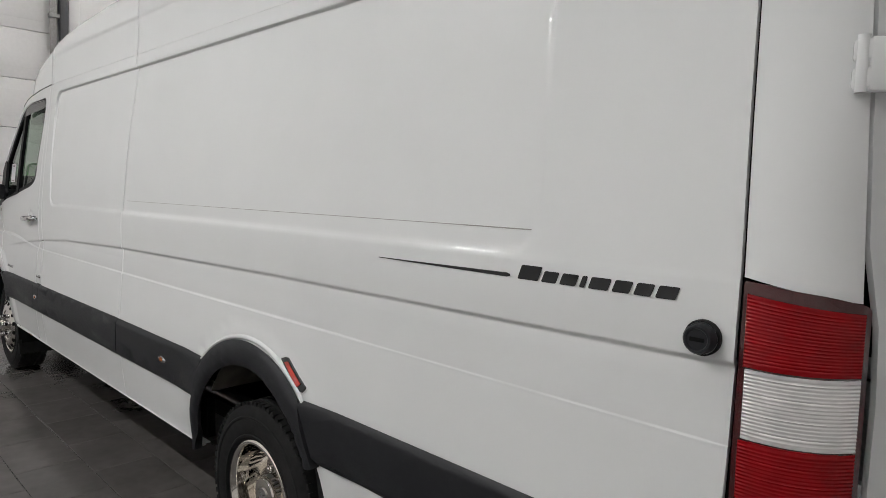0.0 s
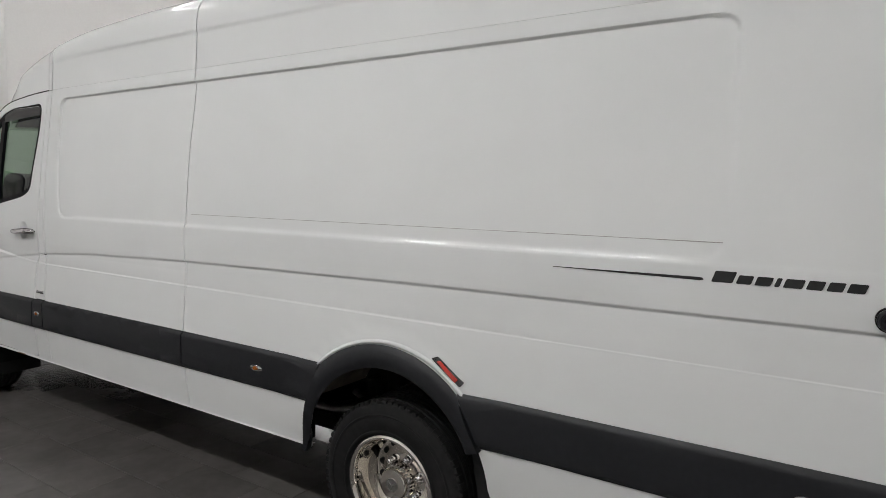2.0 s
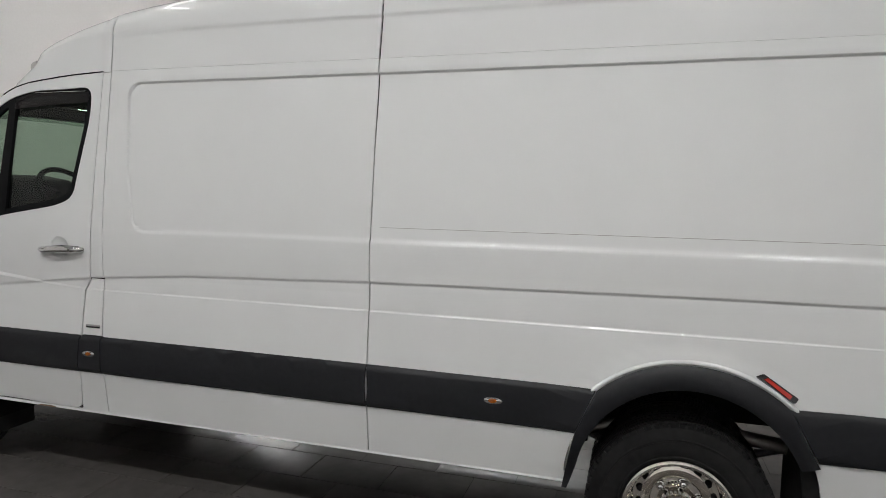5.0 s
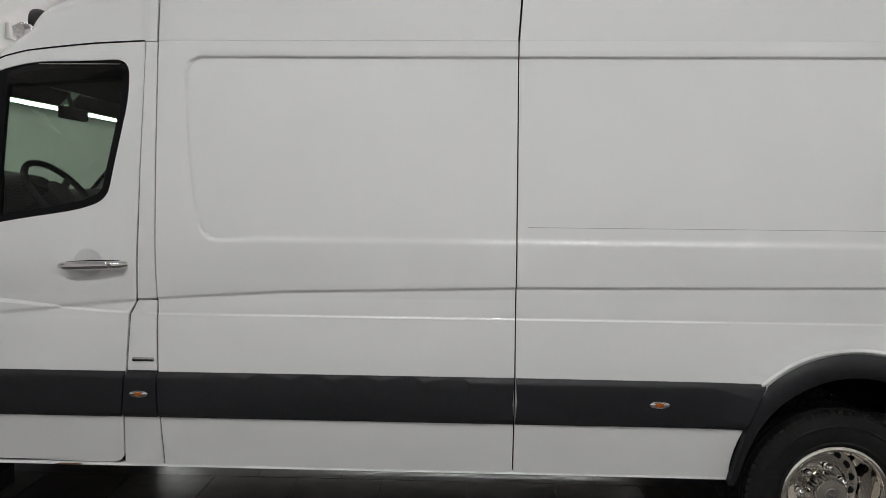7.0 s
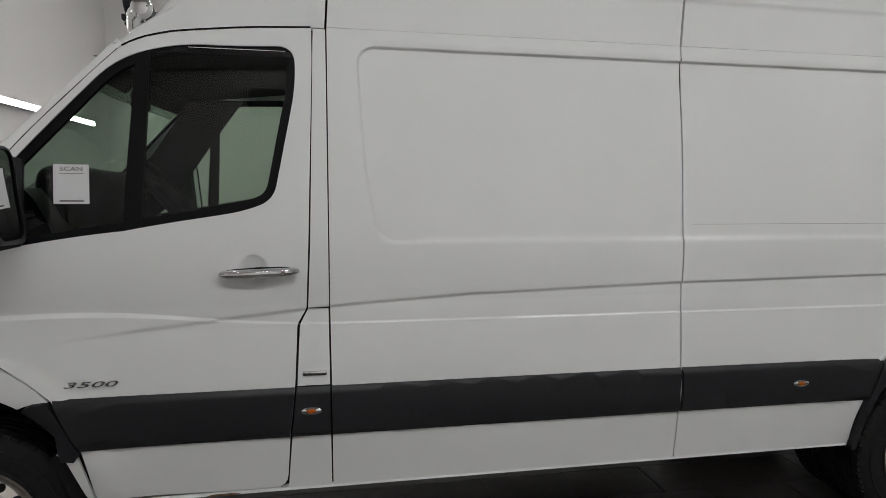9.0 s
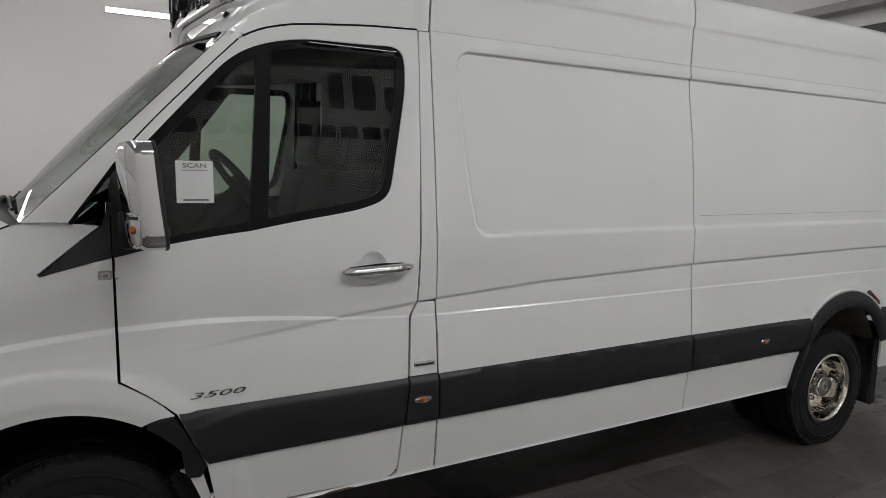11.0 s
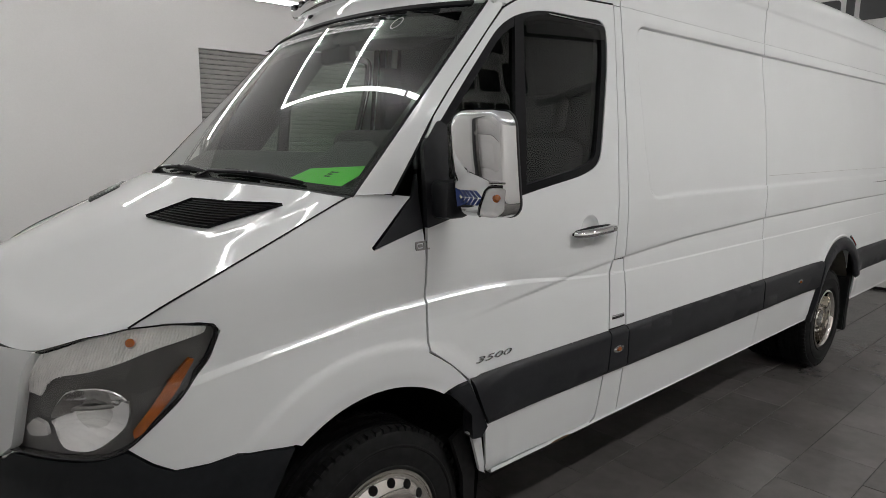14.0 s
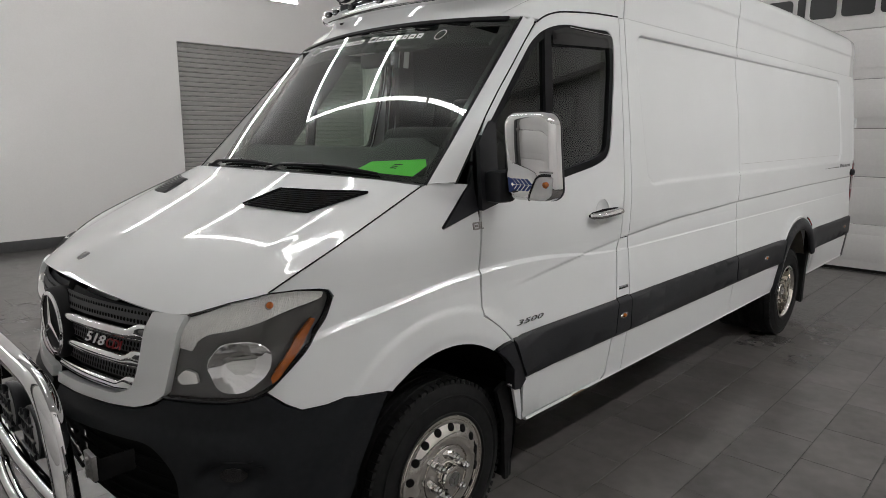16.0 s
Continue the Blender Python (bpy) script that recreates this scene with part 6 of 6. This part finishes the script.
def screen_bar(b0, b1, a0, a1, t=0.013):
    lt = bmesh.new()
    out = [lt.verts.new(on_screen(0, b, a)) for b, a in ((b0, a0), (b1, a0), (b1, a1), (b0, a1))]
    ins = [lt.verts.new(on_screen(0, b, a)) for b, a in ((b0 + t * 0.4, a0 + t), (b1 - t * 0.4, a0 + t), (b1 - t * 0.4, a1 - t), (b0 + t * 0.4, a1 - t))]
    for i in range(4):
        j = (i + 1) % 4
        lt.faces.new((out[i], out[j], ins[j], ins[i]))
    part("screen_letter", lt, DECALWHITE, van, "pale outlined letter block across the top of the windscreen")


x = 0.735
for w in (0.028, 0.016, 0.014, 0.014, 0.016, 0.016, 0.016, 0.014, 0.0, 0.022, 0.016, 0.012, 0.012, 0.016, 0.012, 0.016, 0.014):
    if w:
        screen_bar(x - 1.4 * w, x, 0.868, 0.905 + (0.012 if w > 0.02 else 0.0))
    x -= 1.4 * (w + (0.0045 if w else 0.014))
for b in (0.205, 0.770):
    c = on_screen(0, b, 0.885)
    m = Matrix.Translation(c) @ pose(0, 0, 0, 0, -46, 0)
    part("screen_emblem", lathe([(0.028, 0.001), (0.033, 0.001)], m, 28), DECALWHITE, van, "pale ring emblem on the glass")

# ---- bull bar ----
bull = thing("bull_bar", "polished chrome bull bar of thick tube in front of the bumper", "bull bar")
bull.parent = van


def bar_path(pts, n=8):
    return [Vector(spline(pts, i / (n * (len(pts) - 1)))) for i in range(n * (len(pts) - 1) + 1)]


hoop = [(-1.245, 0.47, 0.34), (-1.25, 0.50, 0.62), (-1.255, 0.535, 0.82), (-1.26, 0.575, 0.93), (-1.265, 0.66, 0.985), (-1.27, 0.80, 1.0), (-1.27, 0.99, 1.0)]
hoop += [(p[0], 2 * MID - p[1], p[2]) for p in hoop[-2::-1]]
part("hoop", tube(bar_path(hoop, 5), 0.036, 20), CHROME, bull, "chrome hoop tube", 60)
part("cross_tube", tube([(-1.25, 0.50, 0.60), (-1.26, 0.7, 0.595), (-1.265, 0.99, 0.59), (-1.26, 1.28, 0.595), (-1.25, 1.48, 0.60)], 0.028, 16), CHROME, bull, "chrome cross tube", 60)
part("lower_tube", tube(bar_path([(-1.235, 0.40, 0.50), (-1.25, 0.50, 0.40), (-1.26, 0.70, 0.36), (-1.26, 0.99, 0.35), (-1.26, 1.28, 0.36), (-1.25, 1.48, 0.40), (-1.235, 1.58, 0.50)], 5), 0.03, 16), CHROME, bull, "", 60)
for y in (0.40, 1.58):
    part("mount_plate", box(-1.20, -1.08, y - 0.004, y + 0.004, 0.72, 0.79, 0.002), SHELL, bull, "steel mounting bracket")
    part("mount_flange", box(-1.215, -1.200, y - 0.045, y + 0.025, 0.745, 0.825, 0.003), DULLSTEEL, bull)
    for z in (0.765, 0.805):
        part("bolt", lathe([(0.013, 0.0), (0.013, 0.008), (0.0, 0.010)], Matrix.Translation((-1.215, y - 0.015, z)) @ pose(0, 0, 0, 0, -90, 0), 6), DULLSTEEL, bull)


def spot(name, label, at, r, parent, guard=True):
    s = thing(name, label, "spot lamp", at)
    s.parent = parent
    m = pose(0, 0, 0, 0, -90, 0)
    part("housing", lathe([(0.0, -r * 0.9), (r * 0.55, -r * 0.75), (r * 0.92, -r * 0.2), (r, 0.0), (r, 0.02), (r * 0.93, 0.024), (r * 0.90, 0.012)], m, 28), PLASTIC, s, "black lamp housing")
    part("lens", lathe([(r * 0.90, 0.010), (r * 0.5, 0.018), (0.0, 0.021)], m, 28), CLEARRIB, s, "clear lamp lens")
    if guard:
        for k in (-0.55, 0.0, 0.55):
            h = math.sqrt(1 - k * k) * r
            part("guard_bar", tube([(-0.03, k * r, -h), (-0.036, k * r, h)], 0.005, 6), PLASTIC, s)
            part("guard_bar", tube([(-0.036, -h, k * r), (-0.036, h, k * r)], 0.005, 6), PLASTIC, s)
    part("bracket", tube([(0.02, -r * 1.02, 0.0), (0.02, -r * 0.9, -r * 0.9), (0.02, 0, -r * 1.25), (0.02, r * 0.9, -r * 0.9), (0.02, r * 1.02, 0)], 0.006, 6), PLASTIC, s)
    return s


for y in (0.84, 1.14):
    spot("driving_lamp", "round black driving lamp with a stone guard on the bull bar", (-1.235, y, 0.75), 0.095, van)

# ---- light bar over the windscreen ----
lb = thing("light_bar", "chrome roof light bar with round black spot lamps above the windscreen", "light bar")
lb.parent = van
path = bar_path([(0.63, 0.325, 2.425), (0.58, 0.40, 2.412), (0.53, 0.60, 2.400), (0.50, 0.80, 2.401), (0.49, 0.99, 2.402), (0.50, 1.18, 2.401), (0.53, 1.38, 2.400), (0.58, 1.58, 2.412), (0.63, 1.655, 2.425)], 4)
part("tube", tube(path, 0.034, 18), CHROME, lb, "chrome tube", 60)
part("upper_tube", tube([p + Vector((0.03, 0, 0.055)) for p in path[4:-4]], 0.012, 10), CHROME, lb, "", 60)
for y in (0.36, 1.62):
    part("end_cap", lathe([(0.036, -0.012), (0.043, 0.0), (0.043, 0.012), (0.030, 0.03), (0.0, 0.034)], Matrix.Translation((0.625, 0.33 if y < 1 else 1.65, 2.426)) @ pose(0, 0, 0, 90 if y < 1 else -90, 0, 0), 20), CHROME, lb)
    part("foot", tube([(0.60, y + (0.12 if y < 1 else -0.12), 2.385), (0.68, y + (0.12 if y < 1 else -0.12), 2.36), (0.74, y + (0.12 if y < 1 else -0.12), 2.40)], 0.014, 8), PLASTIC, lb, "black mounting foot")
for y in (0.47, 0.56, 0.74, 0.99, 1.24, 1.42, 1.51):
    k = min(path, key=lambda p: abs(p.y - y))
    part("marker_led", box(k.x - 0.042, k.x - 0.018, y - 0.022, y + 0.022, 2.405, 2.432, 0.005), GLOSSBLACK, lb, "small black marker light")
for y in (0.64, 0.86, 1.12, 1.34):
    k = min(path, key=lambda p: abs(p.y - y))
    spot("spot_lamp", "round black spot lamp on the roof light bar", (k.x - 0.01, y, 2.535), 0.078, van, False)
    part("clamp", box(k.x - 0.025, k.x + 0.035, y - 0.03, y + 0.03, 2.40, 2.45, 0.008), PLASTIC, lb)

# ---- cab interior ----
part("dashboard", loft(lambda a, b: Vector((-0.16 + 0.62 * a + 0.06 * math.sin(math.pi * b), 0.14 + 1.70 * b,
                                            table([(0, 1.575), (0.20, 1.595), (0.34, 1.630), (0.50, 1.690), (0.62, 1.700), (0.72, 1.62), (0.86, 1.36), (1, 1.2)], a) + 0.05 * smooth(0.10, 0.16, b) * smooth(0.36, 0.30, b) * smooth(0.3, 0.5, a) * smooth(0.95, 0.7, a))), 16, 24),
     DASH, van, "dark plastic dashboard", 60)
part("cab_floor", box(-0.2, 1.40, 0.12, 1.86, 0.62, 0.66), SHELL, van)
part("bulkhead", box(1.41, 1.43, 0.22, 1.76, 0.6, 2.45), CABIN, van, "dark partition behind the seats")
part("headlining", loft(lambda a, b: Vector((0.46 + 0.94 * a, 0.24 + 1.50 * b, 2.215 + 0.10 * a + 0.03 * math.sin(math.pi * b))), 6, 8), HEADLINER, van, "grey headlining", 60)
for y0, y1 in ((0.095, 0.115), (1.865, 1.885)):
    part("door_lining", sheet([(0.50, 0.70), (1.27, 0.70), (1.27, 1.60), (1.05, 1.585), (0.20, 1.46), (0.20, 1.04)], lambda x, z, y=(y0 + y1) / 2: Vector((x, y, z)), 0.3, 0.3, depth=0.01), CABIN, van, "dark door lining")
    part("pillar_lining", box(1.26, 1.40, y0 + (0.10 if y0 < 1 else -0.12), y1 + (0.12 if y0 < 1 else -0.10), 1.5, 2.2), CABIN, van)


def seat(y, wide):
    s = thing("cab_seat", "dark fabric cab seat with a headrest", "seat", (0.86, y, 0.95), "cab seats")
    s.parent = van
    part("cushion", turned(box(-0.26, 0.26, -wide, wide, -0.09, 0.09, 0.05, segments=3), Matrix.Translation((0, 0, 0.10))), FABRIC, s)
    part("backrest", turned(box(-0.07, 0.07, -wide, wide, -0.32, 0.32, 0.05, segments=3), Matrix.Translation((0.30, 0, 0.50)) @ pose(0, 0, 0, 0, 14, 0)), FABRIC, s)
    part("headrest", turned(box(-0.05, 0.05, -0.13, 0.13, -0.09, 0.09, 0.04, segments=3), Matrix.Translation((0.40, 0, 0.93)) @ pose(0, 0, 0, 0, 10, 0)), FABRIC, s)
    part("seat_base", box(-0.22, 0.22, -wide * 0.8, wide * 0.8, -0.29, 0.02), CABIN, s)


seat(0.47, 0.25)
seat(1.10, 0.24)
seat(1.56, 0.23)
sw = thing("steering_wheel", "black steering wheel", "steering wheel", (0.665, 0.49, 1.672))
sw.parent = van
sw.rotation_euler = (0, radians(52), 0)
part("rim", lathe([(0.195 + 0.016 * math.cos(2 * math.pi * k / 10), 0.016 * math.sin(2 * math.pi * k / 10)) for k in range(10)], None, 40, close=True), CABIN, sw, "", 60)
part("hub", lathe([(0.075, -0.03), (0.075, 0.01), (0.05, 0.025), (0.0, 0.028)], None, 24), CABIN, sw)
for a in (0, 120, 240):
    part("spoke", turned(box(0.05, 0.19, -0.018, 0.018, -0.012, 0.006, 0.004), pose(0, 0, 0, 0, 0, a)), CABIN, sw)
part("steering_column", tube([(0.645, 0.49, 1.655), (0.30, 0.49, 1.40)], 0.045, 12), CABIN, van)
part("instrument_cowl", turned(box(-0.16, 0.13, -0.23, 0.23, -0.14, 0.10, 0.06, segments=4), Matrix.Translation((0.36, 0.49, 1.675)) @ pose(0, 0, 0, 0, 8, 0)), CABIN, van, "dark cowl over the instruments")
part("pillar_lining", sheet([(0.05, 1.56), (0.36, 1.56), (0.86, 2.24), (0.55, 2.24)], lambda x, z: Vector((x, 1.83 - 0.10 * smooth(1.6, 2.2, z), z)), 0.1, 0.1, depth=0.02), CABIN, van, "dark lining of the far windscreen pillar")
rv = thing("rear_view_mirror", "black rear view mirror behind the windscreen", "mirror", (0.44, 0.99, 2.125))
rv.parent = van
part("housing", box(-0.02, 0.02, -0.12, 0.12, -0.035, 0.035, 0.012), CABIN, rv)
part("stem", tube([(0.0, 0, 0.03), (-0.03, 0, 0.11)], 0.012, 8), CABIN, rv)

# card on the dashboard and card on the side glass
CARD_EDGE = [(-0.085, 0.550), (0.029, 0.552), (0.075, 0.270), (0.013, 0.200), (-0.085, 0.175)]


def card_at(x, y, up=0.0):
    return Vector((x, y, 1.602 + 0.36 * (x + 0.085) + up))


card = bmesh.new()
card.faces.new([card.verts.new(card_at(x, y)) for x, y in CARD_EDGE])
part("dash_card", card, GREEN, van, "bright green card on the dashboard")
for y0, y1, x0 in ((0.335, 0.385, 0.005), (0.345, 0.38, -0.012), (0.335, 0.375, -0.029)):
    bm = bmesh.new()
    bm.faces.new([bm.verts.new(card_at(x, y, 0.0012)) for x, y in ((x0, y0), (x0 + 0.009, y0), (x0 + 0.009, y1), (x0, y1))])
    part("card_print", bm, SHELL, van, "small dark print")
gc = glaze(0.0135)
card = sheet([(0.357, 1.640), (0.480, 1.640), (0.480, 1.786), (0.357, 1.786)], gc, 0.1, 0.1, depth=0.0005)
part("window_card", card, CARD, van, "white printed card on the side window")
me, wd = text_mesh("SCAN", 0.0155, 0.0006, 0.0, DECAL)
for v in me.vertices:
    v.co.x *= 0.078 / wd
ob = part("card_text", me, DECAL, van)
ob.location = gc(0.380, 1.762) + Vector((0, -0.0009, 0))
part("card_rule", sheet([(0.378, 1.752), (0.462, 1.752), (0.462, 1.7535), (0.378, 1.7535)], glaze(0.0127), 0.1, 0.1, depth=0.0003), LAMPGREY, van)
part("card_rule", sheet([(0.378, 1.648), (0.462, 1.648), (0.462, 1.653), (0.378, 1.653)], glaze(0.0127), 0.1, 0.1, depth=0.0003), LAMPGREY, van)

for o in van.children_recursive:
    for key in ("category", "group"):
        if key in o:
            del o[key]

# ---- air vent on the side wall, floor tiles ----
unit = thing("air_vent", "long white air vent with two dark slots on the wall", "air vent", (WEST, 4.2, 3.37))
part("body", box(0.0, 0.045, 0.0, 1.33, -0.085, 0.085, 0.008), DOORPANEL, unit)
for z in (-0.032, 0.040):
    part("slot", box(0.0, 0.047, 0.05, 1.28, z - 0.011, z + 0.011, 0.002), BASE, unit, "dark air slot")
    part("louvre", box(0.0, 0.056, 0.04, 1.29, z + 0.012, z + 0.022, 0.003), DOORPANEL, unit)

PX, PY, JOINT = 0.50, 0.337, 0.0035


def tile_bm(w, h, bm=None, x=0.0, y=0.0):
    bm = bm or bmesh.new()
    c = 0.0025
    lo = [bm.verts.new((x + a, y + b, -0.006)) for a, b in ((0, 0), (w, 0), (w, h), (0, h))]
    hi = [bm.verts.new((x + a, y + b, 0.0)) for a, b in ((c, c), (w - c, c), (w - c, h - c), (c, h - c))]
    md = [bm.verts.new((x + a, y + b, -0.0012)) for a, b in ((0, 0), (w, 0), (w, h), (0, h))]
    bm.faces.new(hi)
    for i in range(4):
        j = (i + 1) % 4
        bm.faces.new((lo[i], lo[j], md[j], md[i]))
        bm.faces.new((md[i], md[j], hi[j], hi[i]))
    return bm


one = finish("tile", tile_bm(PX - JOINT, PY - JOINT), TILE, 20)
rest_v, rest_f = [], []
row0 = int((SOUTH + 0.06) / PY) - 1
for k in range(row0, int((NORTH + 0.06) / PY) + 1):
    y = -0.06 + k * PY
    if y < SOUTH - 0.05 or y + PY > NORTH + 0.2:
        continue
    start = 1.23 - 0.25 * (k % 2)
    i0, i1 = math.floor((WEST - start) / PX), math.ceil((EAST - start) / PX)
    for i in range(i0, i1):
        x = start + i * PX
        if -2.7 < y < 0.95:
            ob = new("tile", one)
            ob.location = (x, y, random.uniform(-0.0004, 0.0002))
            ob.parent = ground
        else:
            n = len(rest_v)
            w, h = PX - JOINT, PY - JOINT
            rest_v += [(x, y, -0.006), (x + w, y, -0.006), (x + w, y + h, -0.006), (x, y + h, -0.006), (x, y, 0), (x + w, y, 0), (x + w, y + h, 0), (x, y + h, 0)]
            rest_f += [(n + 4, n + 5, n + 6, n + 7), (n, n + 1, n + 5, n + 4), (n + 1, n + 2, n + 6, n + 5), (n + 2, n + 3, n + 7, n + 6), (n + 3, n, n + 4, n + 7)]
far_tiles = bpy.data.meshes.new("tiles")
far_tiles.from_pydata(rest_v, [], rest_f)
far_tiles.materials.append(TILE)
ob = new("far_tiles", far_tiles)
ob.parent = ground
tagged(ob, "", "", "", "stuff")
